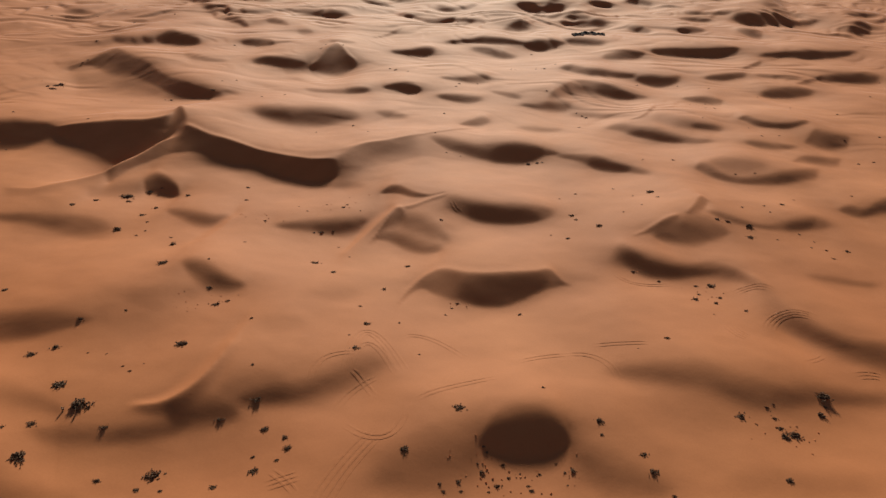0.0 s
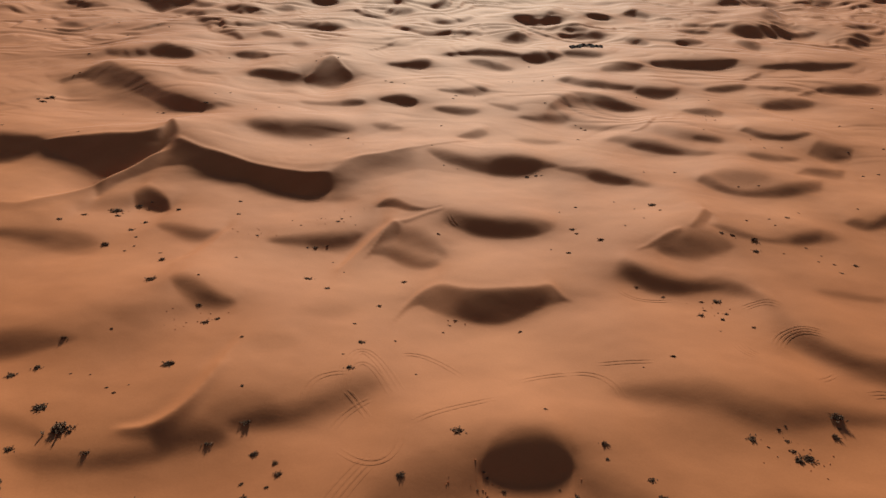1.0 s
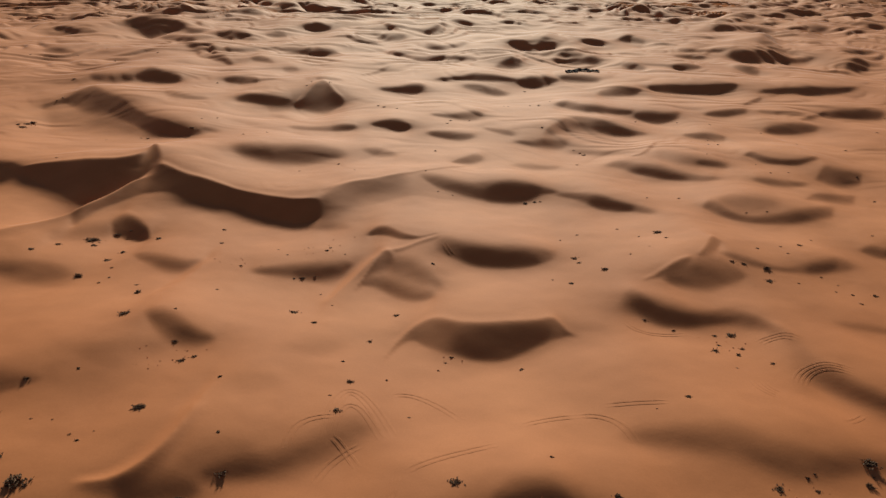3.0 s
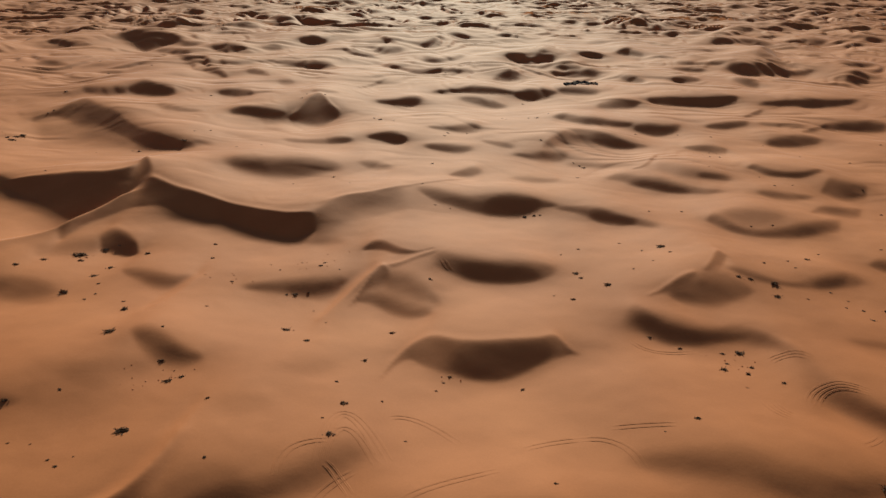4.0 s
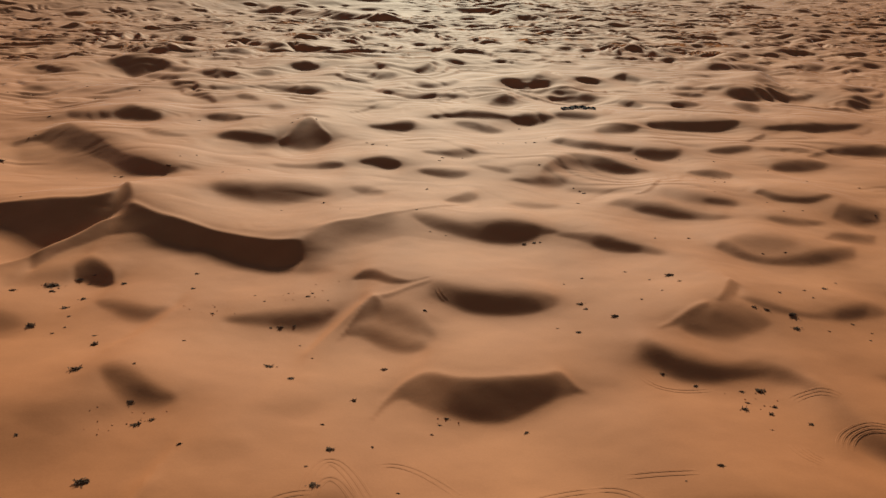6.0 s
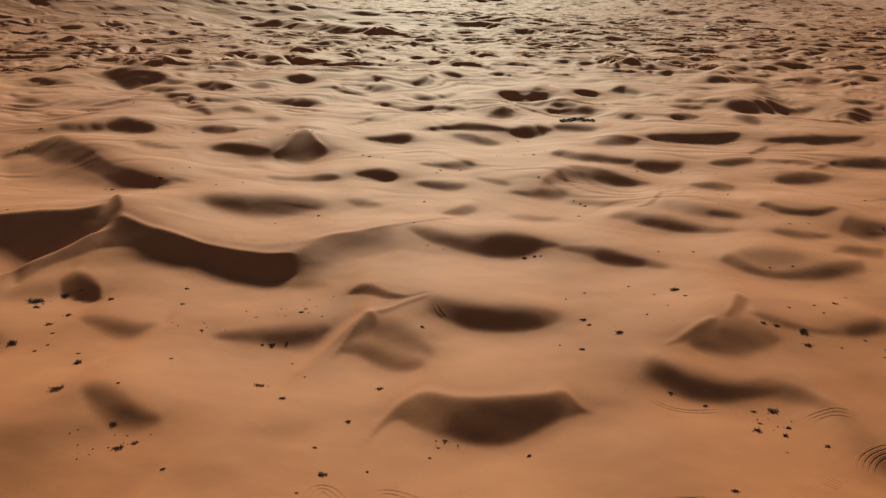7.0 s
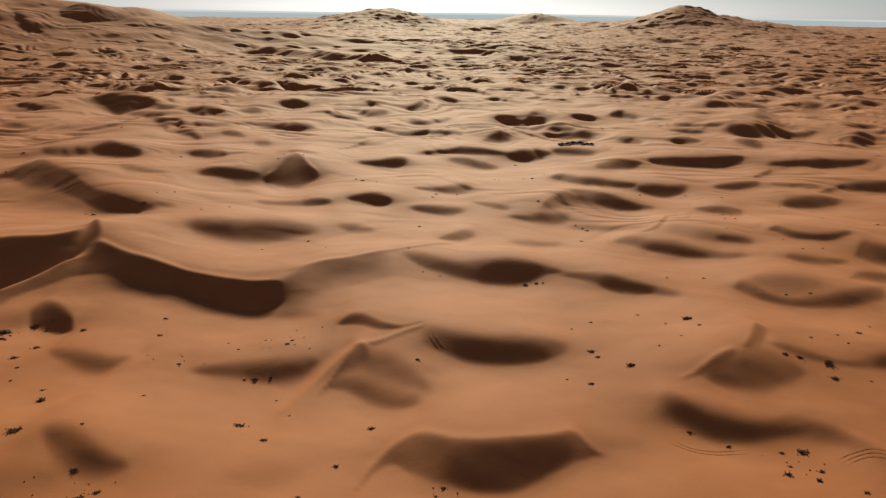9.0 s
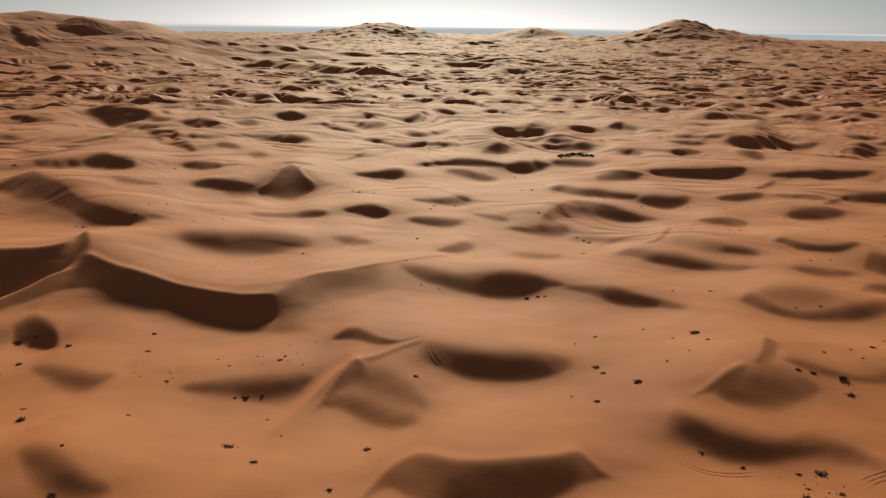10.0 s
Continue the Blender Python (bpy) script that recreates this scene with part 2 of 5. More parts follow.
def ground_z(x, y):
    return float(ground_many(np.array([x]), np.array([y]))[0])


# -- slopes begin (brow, foot, steepness, roundness of brow and foot, fade of the ends)
lee(((5.7, 92.4), (7.4, 95.5), (10.3, 97.7), (13.5, 98.5), (16.2, 97.5), (17.9, 95.3), (18.6, 92.6)), ((5.7, 91.5), (7.6, 91.3), (9.9, 90.9), (13, 91), (15.7, 91.4), (17.6, 92.1), (18.5, 92.3)), 1.3, 0.35, 0.05, 0.1)
lee(((5.4, 94.1), (9.6, 99.6), (13.7, 101.1), (17.6, 99.6), (19.9, 95.3)), ((5.4, 92.3), (9.4, 96.5), (13.4, 97.5), (17.2, 95.7), (19.5, 92.4)), 0.39, 0.7, 0.3, 0.15)
lee(((-9.6, 88.6), (-2.3, 94.2), (3.9, 97.1), (8.7, 98.4)), ((-9, 81.9), (-2, 80.4), (3.6, 81.8), (8.4, 92.1)), 0.39, 0.5, 0.4, 0.2)
lee(((18.6, 94.4), (22, 91.5), (25.4, 89.3), (31.3, 85.9)), ((17.9, 88), (20.8, 83.6), (24.1, 82.4), (30.2, 81.4)), 0.39, 0.5, 0.4, 0.2)
lee(((-58.9, 97.6), (-52.7, 96.3), (-46.4, 96.3), (-40.3, 96.9), (-34.9, 97.1)), ((-57.2, 93.8), (-51, 92), (-44.9, 91.9), (-39.1, 92.9), (-34.4, 95.1)), 0.55, 0.5, 0.5, 0.15)
lee(((-38.8, 100.2), (-36.6, 101), (-33.8, 102.9), (-30.4, 101.7), (-27.7, 100.7)), ((-37.6, 95.7), (-35.3, 95.6), (-32.3, 96.2), (-29.4, 97), (-27.3, 98.4)), 0.61, 0.4, 0.3, 0.15)
lee(((-43.9, 99.7), (-38.2, 100.8), (-35.6, 103.4), (-33.8, 108), (-32.7, 112.3), (-31.6, 119.2)), ((-43.4, 98), (-37.3, 97.7), (-34.8, 100), (-32.7, 103.1), (-31.5, 107.1), (-31.2, 117.2)), 0.44, 0.2, 0.5, 0.15)
lee(((-45.3, 101.3), (-39.9, 103.6), (-37.7, 107.7), (-35.7, 113.4), (-34.1, 121.9), (-32.3, 126.7)), ((-44.4, 99.8), (-38.2, 100.8), (-35.6, 103.4), (-33.8, 108), (-32.5, 117.1), (-31.5, 125)), -0.33, 0.6, 0.05, 0.15)
lee(((-82.5, 129.8), (-71.9, 128.4), (-65.5, 127.4), (-57.7, 125.7)), ((-77.9, 120.4), (-68.2, 119.8), (-63.2, 121.3), (-57.1, 124.1)), 0.55, 0.5, 0.15, 0.15)
lee(((-72.9, 110.8), (-64.3, 107.7), (-58.3, 104), (-51.9, 99.5)), ((-66.4, 98.1), (-60.1, 98.4), (-56, 98.3), (-51.2, 97.6)), 0.55, 0.6, 0.5, 0.15)
lee(((-58, 133.8), (-52.6, 135.7), (-47, 137.5), (-41.6, 136.3)), ((-56.5, 129.3), (-50.3, 128.2), (-44.9, 129.7), (-40.7, 132.9)), 0.33, 0.5, 0.5, 0.25)
lee(((-49.7, 145.4), (-46.6, 146.3), (-42.7, 143.4), (-38.6, 139.5), (-34.6, 137.7)), ((-49.1, 143.5), (-44.5, 137.8), (-40.6, 134.5), (-37.4, 133.9), (-34.3, 136)), 0.88, 0.4, 0.4, 0.15)
lee(((-30.5, 102.2), (-25.2, 104.9), (-20.4, 106.4), (-15.8, 110.4), (-11.8, 114.4), (-8.3, 114.6), (-5.8, 110.5)), ((-30, 100.2), (-24.5, 100.6), (-19.7, 101), (-15, 103), (-11.1, 105.4), (-7.9, 108.1), (-5.8, 109)), 0.66, 0.5, 0.4, 0.15)
lee(((-7.4, 131.9), (-5.4, 138.7), (-2.8, 143.4), (-0.4, 145.3), (6, 142.3), (13.4, 142.2), (18.9, 143.5), (21.7, 144.6), (23.5, 141.1), (25.3, 139.8)), ((-7.3, 130.8), (-5.3, 137), (-2.7, 139.8), (-0.4, 137.7), (5.8, 133.9), (12.9, 133.8), (18.3, 137.2), (21.1, 138.8), (23.3, 139.5), (25.2, 139.1)), 0.66, 0.12, 0.1, 0.05)
lee(((2.8, 140.1), (8, 140.4), (13.3, 141.2), (18.3, 142.7), (22.1, 143.1)), ((2.8, 136.5), (7.8, 133.8), (12.9, 133.8), (17.8, 137.4), (21.8, 140.7)), 0.72, 0.5, 0.05, 0.15)
lee(((0.6, 178.3), (3.1, 179.8), (7, 178), (12, 175.9), (17.1, 176.4), (22.2, 176.3), (27, 175.6)), ((0.6, 174.7), (3.1, 172.9), (6.8, 170.6), (11.7, 169.1), (16.6, 169), (21.6, 169.9), (26.7, 172.8)), 0.66, 0.3, 0.15, 0.1)
lee(((5.6, 176.5), (10.7, 175.5), (15.7, 174.4), (20.7, 173.8), (23.7, 172.4)), ((5.6, 172.4), (10.5, 170), (15.4, 169.1), (20.4, 169.9), (23.6, 171.2)), 0.66, 0.3, 0.1, 0.15)
lee(((-13.9, 186.2), (-11.6, 188.9), (-9.5, 188), (-6, 183.4), (-2.7, 180.9), (1.9, 182.5)), ((-13.8, 185.6), (-11.4, 185.3), (-9.3, 183.9), (-5.9, 180.4), (-2.7, 179.7), (1.8, 181.7)), 1.04, 0.25, 0.1, 0.05)
lee(((-9.5, 174.6), (-5.8, 175.6), (-2, 178.2), (2.5, 180.9)), ((-9.4, 172.9), (-5.7, 173.6), (-2, 176.7), (2.5, 179.6)), 0.55, 0.05, 0.5, 0.1)
lee(((-14.1, 160.2), (-12.2, 167.1), (-10.6, 172.2), (-9.3, 174.9), (-7.2, 172.8)), ((-14, 158.9), (-12.1, 165.2), (-10.3, 166.8), (-8.9, 167.3), (-7.1, 169.8)), 0.88, 0.1, 0.3, 0.05)
lee(((-14.3, 162.6), (-10.3, 166.8), (-6.6, 164.5), (-2.9, 160.8), (1.6, 158.3)), ((-14.2, 161.9), (-10.1, 161.6), (-6.3, 157.7), (-2.8, 155), (1.5, 155)), 0.77, 0.5, 0.2, 0.1)
lee(((-9.4, 172.9), (-4.4, 172.6), (0.6, 166.2), (3.5, 158.7)), ((-9.1, 166.8), (-4.1, 162.3), (0.6, 157.8), (3.5, 157.2)), 0.5, 0.4, 0.4, 0.2)
lee(((-20.2, 156.5), (-17.6, 166), (-14.5, 173.4), (-11, 178.1)), ((-18.8, 154.3), (-16, 161.9), (-13.1, 168), (-9.8, 174.4)), -0.28, 0.4, 0.1, 0.15)
lee(((-36.5, 169.7), (-30.5, 171.2), (-24.4, 172.2), (-18.2, 172.8), (-14.9, 173.3)), ((-36, 167.4), (-29.9, 166.9), (-23.7, 165.7), (-19.3, 164.9), (-14.8, 172)), 0.72, 0.4, 0.25, 0.1)
lee(((-27.8, 169.7), (-22.9, 170.3), (-17.8, 171.4)), ((-27.5, 166.9), (-22.5, 165.8), (-17.5, 168)), 0.44, 0.3, 0.3, 0.2)
lee(((-102.6, 173.6), (-90.5, 174.3), (-84.2, 174.4), (-77.6, 173.7), (-69.4, 170)), ((-101, 170.3), (-88.2, 168.6), (-80.9, 165.8), (-74, 163.8), (-67.7, 165.1)), 0.72, 0.35, 0.4, 0.2)
lee(((-63.1, 179.9), (-58.8, 178.8), (-54, 175.7), (-49.7, 173.4), (-46.4, 175.6)), ((-62.3, 177.3), (-57, 172.4), (-52.1, 168.2), (-48.6, 168.8), (-45.9, 173.1)), 0.66, 0.4, 0.3, 0.1)
lee(((-52, 155.2), (-50.1, 165.2), (-47.7, 172.7), (-46.2, 180.1)), ((-49.6, 152.8), (-47.4, 160.6), (-45.4, 168.5), (-44.4, 175.2)), -0.28, 0.4, 0.2, 0.15)
lee(((-73.5, 198), (-71.9, 202), (-68.1, 199.1), (-63.1, 192.9)), ((-72.1, 193.1), (-69, 192), (-65.6, 190), (-61.8, 188.3)), 1.21, 0.3, 0.15, 0.1)
lee(((-84.6, 188.2), (-82.3, 196.9), (-77.9, 198.6), (-73, 197.6)), ((-83, 184.3), (-78.8, 187.1), (-74.3, 187.6), (-71.5, 192.4)), 0.5, 0.5, 0.3, 0.15)
lee(((33.7, 151.3), (36.6, 154.9), (39, 152.9), (41.9, 150.1), (45.5, 148.8), (49.6, 149.2), (54.3, 150.2), (57.1, 148.3), (59.9, 143.7), (61.8, 139.7), (62.4, 131.5), (64.4, 127.4), (66.8, 123.8), (70.4, 121.2), (79.4, 120.1)), ((33.3, 148.6), (35.2, 147), (37.8, 145.7), (40.6, 143.4), (44.3, 142.9), (48.4, 144.1), (52.9, 144.8), (55.7, 143.4), (58.7, 139.5), (58, 128.2), (59.9, 123.8), (62.2, 121), (64.7, 118), (68, 115), (74, 109)), 0.66, 0.25, 0.4, 0.05)
lee(((35, 151.9), (37.9, 152.9), (41.1, 149.2), (45.3, 147.6), (51.5, 148), (56.5, 148.1)), ((34.5, 149.3), (37, 147.4), (40.3, 144.6), (44.5, 143.9), (50.9, 145.4), (56.1, 146.5)), 0.61, 0.35, 0.3, 0.15)
lee(((58.8, 132.1), (62.1, 129), (64.5, 125.1), (66.9, 121.6), (71, 119.1)), ((57.1, 127.3), (60.4, 123.9), (63.1, 120.9), (65.8, 118.5), (70.3, 117.4)), 0.39, 0.4, 0.4, 0.2)
lee(((40.3, 159.1), (43.8, 161.8), (46.7, 164.4), (49.7, 166.8), (52, 168)), ((40.2, 158.5), (43.5, 160.1), (46.1, 161.2), (48.9, 163.2), (51.5, 165.7)), 0.77, 0.05, 0.6, 0.05)
lee(((44.3, 161.1), (50.1, 166), (56, 169.9), (59.4, 168.6), (62.3, 163.6)), ((44, 159.7), (48.1, 156.8), (52.8, 156.9), (57, 159.5), (62, 162.4)), 0.77, 0.4, 0.2, 0.1)
lee(((53.7, 168.8), (56.7, 173.7), (60.1, 180.2), (61, 177.9)), ((53.6, 168.2), (55.5, 169), (57.3, 170.2), (60.4, 175.5)), 0.77, 0.1, 0.3, 0.05)
lee(((58.8, 173.3), (62.9, 171.9), (67.2, 169.6), (71.9, 168.6), (78.3, 172.4), (83.9, 175.1), (88.7, 172.5)), ((58.2, 171.1), (61.8, 168.3), (66.3, 166.4), (71, 165.9), (76.2, 166.4), (81.2, 168.1), (87.8, 170.5)), 0.61, 0.5, 0.25, 0.1)
lee(((75.3, 169.2), (80.1, 172.1), (85, 174.2)), ((74.5, 166.8), (78.4, 167.2), (83.5, 170)), 0.55, 0.4, 0.2, 0.2)
lee(((70.8, 146.3), (75.3, 146.5), (79.3, 145.5), (86, 144.4)), ((70.2, 144.8), (73.9, 143), (78.1, 142.4), (84.9, 142)), 0.44, 0.5, 0.4, 0.2)
lee(((92.6, 181.8), (96.6, 183.4), (99.3, 181.9), (105.3, 186.6), (114.4, 188.3)), ((92.1, 180.6), (94.5, 178.4), (97.5, 177.8), (102.5, 179.9), (110.7, 180.7)), 0.77, 0.4, 0.2, 0.1)
lee(((25.5, 112.2), (30.7, 112), (36, 112.2), (42.1, 111.6), (46.6, 109), (52.3, 107.7), (58.9, 108.7), (65.1, 108.5), (74, 109)), ((24.8, 108.3), (29.7, 106.8), (34.6, 105.9), (40.2, 104.2), (44.4, 101.4), (50.3, 101.7), (56.9, 103.5), (63.3, 104.4), (71.8, 104.6)), 0.55, 0.6, 0.35, 0.1)
lee(((-25.3, 137.7), (-19.3, 139.5), (-12.4, 138.8)), ((-24.6, 133.1), (-18.4, 131.7), (-12.1, 134.3)), 0.28, 0.5, 0.5, 0.3)
lee(((-31.1, 125.3), (-26.5, 126.7), (-20.9, 124.9)), ((-29.8, 119.3), (-25, 118), (-20.2, 120)), 0.28, 0.5, 0.5, 0.3)
lee(((-88.6, 210.1), (-82.9, 212.5), (-78.9, 216.6), (-75.4, 222.6), (-71.3, 227.1), (-63.1, 221.8), (-56.2, 218.3), (-49.4, 214.4), (-42.8, 210.8), (-36.5, 207.6), (-31.7, 205.6), (-25.6, 205.3)), ((-81.2, 195.6), (-79.1, 204.3), (-75.9, 209.6), (-72, 213.8), (-67, 214.6), (-60.2, 212.2), (-53.7, 209.2), (-47.8, 208.1), (-41.1, 203.2), (-34.9, 199.5), (-30.4, 197.6), (-24.7, 198.7)), 1.25, 0.12, 0.03, 0.04)
lee(((-27.4, 204.9), (-23.6, 210.8), (-19.5, 215.2), (-12.8, 218.8), (-4.7, 225.5)), ((-25.5, 191.9), (-21.1, 191.5), (-18.2, 202.4), (-12, 207.1), (-4.3, 209.3)), 0.5, 0.1, 0.5, 0.12)
lee(((-26.9, 210), (-21.8, 214.4), (-15.2, 218.2), (-8.2, 222.3), (-3.5, 226.6), (1.6, 229.7), (6.8, 235.3), (11.7, 240.6)), ((-26.5, 207.5), (-21.5, 211.8), (-15, 216.4), (-8.2, 220.6), (-3.4, 225), (1.5, 227.8), (6.8, 233.5), (11.6, 239.4)), 0.5, 0.05, 0.6, 0.08)
lee(((-31.4, 197.5), (-23.9, 196.5), (-16.9, 194.5)), ((-31.2, 196.3), (-23.2, 191.6), (-16.4, 189.8)), 0.33, 0.4, 0.3, 0.2)
lee(((-76.4, 208), (-71.4, 212.1), (-65.2, 213.7), (-57.3, 212.1)), ((-73.9, 202.3), (-67, 201), (-62.2, 205.1), (-56.5, 209.3)), 0.33, 0.3, 0.5, 0.2)
lee(((-58.3, 249.6), (-51.3, 252.1), (-43, 251.8), (-34.8, 252.9), (-27.6, 251.1), (-22.6, 249.5)), ((-56.9, 244.7), (-49.1, 242), (-40.8, 240.2), (-33, 240.6), (-26.7, 243.6), (-22.3, 246.4)), 0.72, 0.5, 0.25, 0.12)
lee(((-3.4, 225.9), (1.5, 225.1), (6.3, 221.5), (11.1, 219.4), (14.7, 219.5), (18.4, 220), (24.5, 220.4), (29.2, 219.3), (33.6, 216.5)), ((-3.4, 223.7), (1.5, 217.5), (6.1, 214.7), (10.7, 212), (14.1, 210.8), (17.6, 211), (23.6, 212.6), (28.7, 215.2), (33.5, 215.7)), 0.66, 0.4, 0.15, 0.08)
lee(((13.3, 215.8), (17.1, 218.8), (23.2, 219.9), (29.2, 218.8)), ((13, 211.6), (16.4, 210.9), (22.3, 211.9), (28.8, 216.2)), 0.72, 0.25, 0.12, 0.15)
lee(((30.6, 216.5), (36.9, 215), (41.2, 213.1), (45, 209.4), (48.9, 206.6), (55, 202.4)), ((30.4, 215), (36.2, 211.3), (40, 207.2), (43.8, 204.2), (47.9, 202.8), (53.7, 198.6)), 0.61, 0.3, 0.2, 0.12)
lee(((38.7, 212), (42.1, 211.8), (45.8, 208.2), (50.2, 205.3)), ((38, 208.9), (40.8, 206), (44.8, 204), (49.6, 202.9)), 0.66, 0.3, 0.2, 0.15)
lee(((48.4, 243.9), (53.2, 246.6), (59.1, 242.7), (63.6, 239.2), (69, 235.1), (74.2, 231.1), (79.8, 230.2)), ((47.9, 241.7), (52, 241.5), (57.4, 236.2), (61.8, 233), (67.5, 230.2), (72.9, 227.4), (78.7, 227.4)), 0.55, 0.3, 0.2, 0.1)
lee(((54.9, 242.1), (60.7, 238.7), (66.3, 235), (70.9, 230.9)), ((54, 238.7), (59.7, 234.7), (65.2, 231.3), (70.3, 229.2)), 0.61, 0.4, 0.2, 0.15)
lee(((58.6, 250.7), (63.1, 254), (67.5, 262.6), (70.8, 268.5)), ((58.2, 249.3), (62.2, 250.9), (64.9, 253.8), (68.8, 262)), 0.66, 0.05, 0.5, 0.05)
lee(((68.5, 264.9), (71.4, 250.8), (76.8, 245.8), (85.6, 244.7)), ((62.6, 245.2), (68.2, 240.8), (74.2, 238.4), (83, 238.1)), 0.28, 0.3, 0.2, 0.15)
lee(((74.5, 243.3), (79.8, 242.6), (85.1, 241.8)), ((73.5, 240.3), (78.6, 239), (83.4, 237.4)), 0.55, 0.3, 0.2, 0.2)
lee(((65.5, 206), (68, 208.6), (70.2, 206.9), (72.3, 202.1), (75.9, 199.9), (81.8, 200.6), (88.5, 202.9), (101.6, 211.3)), ((65.3, 205.4), (66.3, 203.9), (68.1, 201.2), (70.9, 198.5), (74.4, 196.6), (79.5, 195.6), (85.1, 196), (95.6, 200.9)), 0.83, 0.4, 0.2, 0.05)
lee(((70.3, 211.6), (79.2, 213), (87.8, 209.5)), ((68.6, 207), (74.2, 201.3), (83.4, 200.5)), 0.39, 0.4, 0.3, 0.2)
lee(((85.8, 229), (91, 227.6), (97.3, 227.2), (102, 227.3)), ((84.6, 226.2), (88.8, 222.7), (95, 222.5), (100.6, 224.6)), 0.66, 0.4, 0.25, 0.15)
lee(((90.5, 249.7), (93.3, 251.4), (95.9, 247.5), (100.3, 244.6), (106, 244.7), (112.8, 248)), ((90.2, 248.8), (92, 248), (94.4, 243.6), (98.8, 241.2), (104.2, 240.8), (110.5, 243.8)), 0.88, 0.35, 0.15, 0.08)
lee(((104.4, 231.2), (110.2, 239.3), (112.7, 238.6), (120.5, 237.4)), ((103.6, 229.6), (105, 229.1), (106.7, 227.3), (115.7, 228.9)), 0.66, 0.2, 0.2, 0.05)
lee(((93.2, 211.6), (98.2, 217.6), (101.8, 218.6), (111.6, 222)), ((92.8, 210.9), (95.1, 211.9), (98.8, 212.9), (107.1, 214.4)), 0.55, 0.2, 0.3, 0.05)
lee(((41.2, 265.3), (49.7, 262.5), (56.4, 259.1), (62.4, 256.7)), ((40.4, 260.8), (48.6, 257.4), (55.2, 254.6), (61.6, 253.8)), 0.5, 0.4, 0.3, 0.15)
lee(((24.8, 268.9), (32.5, 268.6), (38.6, 273.1), (44.7, 272.1)), ((24.6, 266.5), (31.9, 264), (37.3, 264.5), (43.8, 266.9)), 0.61, 0.4, 0.25, 0.15)
lee(((21.9, 241.3), (30.1, 241.8), (38, 243.6)), ((21.4, 236.8), (29.3, 236.3), (37.2, 239.5)), 0.39, 0.4, 0.3, 0.2)
lee(((-20.2, 253.5), (-15.3, 254.2), (-8.8, 251)), ((-19.9, 250.5), (-14.8, 247.4), (-8.7, 247.8)), 0.55, 0.4, 0.3, 0.2)
lee(((5.7, 241.5), (9.9, 246.1), (13.6, 249.2), (15.8, 247)), ((5.6, 240), (9.7, 240.7), (13.1, 241.9), (15.6, 244.5)), 0.72, 0.3, 0.2, 0.12)
lee(((-140.1, 314), (-132.9, 321.3), (-130.1, 327.6), (-126.7, 331.5), (-118.4, 321.6), (-109, 311.6), (-101.7, 301.2), (-95, 292.1), (-84.8, 281.6), (-76.2, 273.8), (-70.3, 271.8)), ((-137.7, 309), (-130.7, 316.1), (-121.6, 307.6), (-114.5, 301.7), (-109.4, 298.9), (-101.1, 290.4), (-95.7, 284.7), (-90.1, 278.2), (-81.6, 271.5), (-74.7, 268.7), (-69.4, 268.5)), 0.88, 0.14, 0.25, 0.05)
lee(((-124.5, 323), (-117.1, 318.5), (-109, 311.6), (-101.7, 301.2), (-94.8, 291.6), (-84.3, 279.9), (-73.4, 272)), ((-120.9, 314.4), (-110.8, 302.2), (-101.4, 291.3), (-95.4, 283.9), (-89.8, 277.3), (-81.6, 271.5), (-72.4, 268.7)), 0.77, 0.15, 0.05, 0.12)
lee(((-83, 280.7), (-73.9, 276.4), (-65.8, 277.4)), ((-80.4, 272.6), (-72, 269.7), (-64.3, 271.6)), 0.33, 0.4, 0.2, 0.2)
lee(((-139, 311.7), (-119.6, 306.9), (-106.1, 294.8), (-93.4, 280.8)), ((-122, 277.3), (-107.1, 278), (-98.8, 276.5), (-91.1, 274.7)), 0.33, 0.2, 0.5, 0.15)
lee(((-73.1, 324.3), (-68.1, 327.1), (-61.6, 326.9), (-55.5, 324.2), (-50.8, 323.9)), ((-72.1, 320.1), (-66.9, 321.3), (-60.1, 319.3), (-54.5, 318.9), (-50.6, 322.3)), 0.99, 0.25, 0.2, 0.12)
lee(((-60.3, 320.6), (-54.8, 320.5), (-49.7, 322.4)), ((-57.3, 306.1), (-53.3, 312), (-49.4, 320.6)), 0.33, 0.3, 0.4, 0.2)
lee(((-50, 320.2), (-47.5, 326.5), (-44.6, 338.5), (-41.3, 343.4), (-36, 332.1), (-31.9, 325.6)), ((-49.9, 319.5), (-46.4, 319.2), (-41.6, 317.1), (-37.8, 316.1), (-34.6, 319.5), (-31.4, 321.2)), 1.16, 0.1, 0.25, 0.05)
lee(((-119.1, 354.8), (-113.8, 363.1), (-107.8, 360.5), (-100.5, 358.5)), ((-118.4, 352.7), (-110.4, 352.6), (-105, 351.3), (-98.3, 351.1)), 1.04, 0.2, 0.2, 0.1)
lee(((-141.8, 365.2), (-128.8, 356.5), (-118.7, 356.4)), ((-137.6, 355.4), (-124.5, 345.7), (-117.2, 352.1)), 0.72, 0.4, 0.2, 0.15)
lee(((-85.2, 360.1), (-79.3, 361.9), (-75.1, 361.4), (-69.3, 358.7)), ((-84.3, 356.6), (-77.7, 354.6), (-73.5, 354), (-68.3, 353.6)), 0.94, 0.3, 0.15, 0.12)
lee(((-101.5, 332.5), (-89.8, 322.3), (-80.6, 321.8)), ((-96.8, 318.9), (-87.7, 315.6), (-79.6, 318.3)), 0.44, 0.4, 0.2, 0.15)
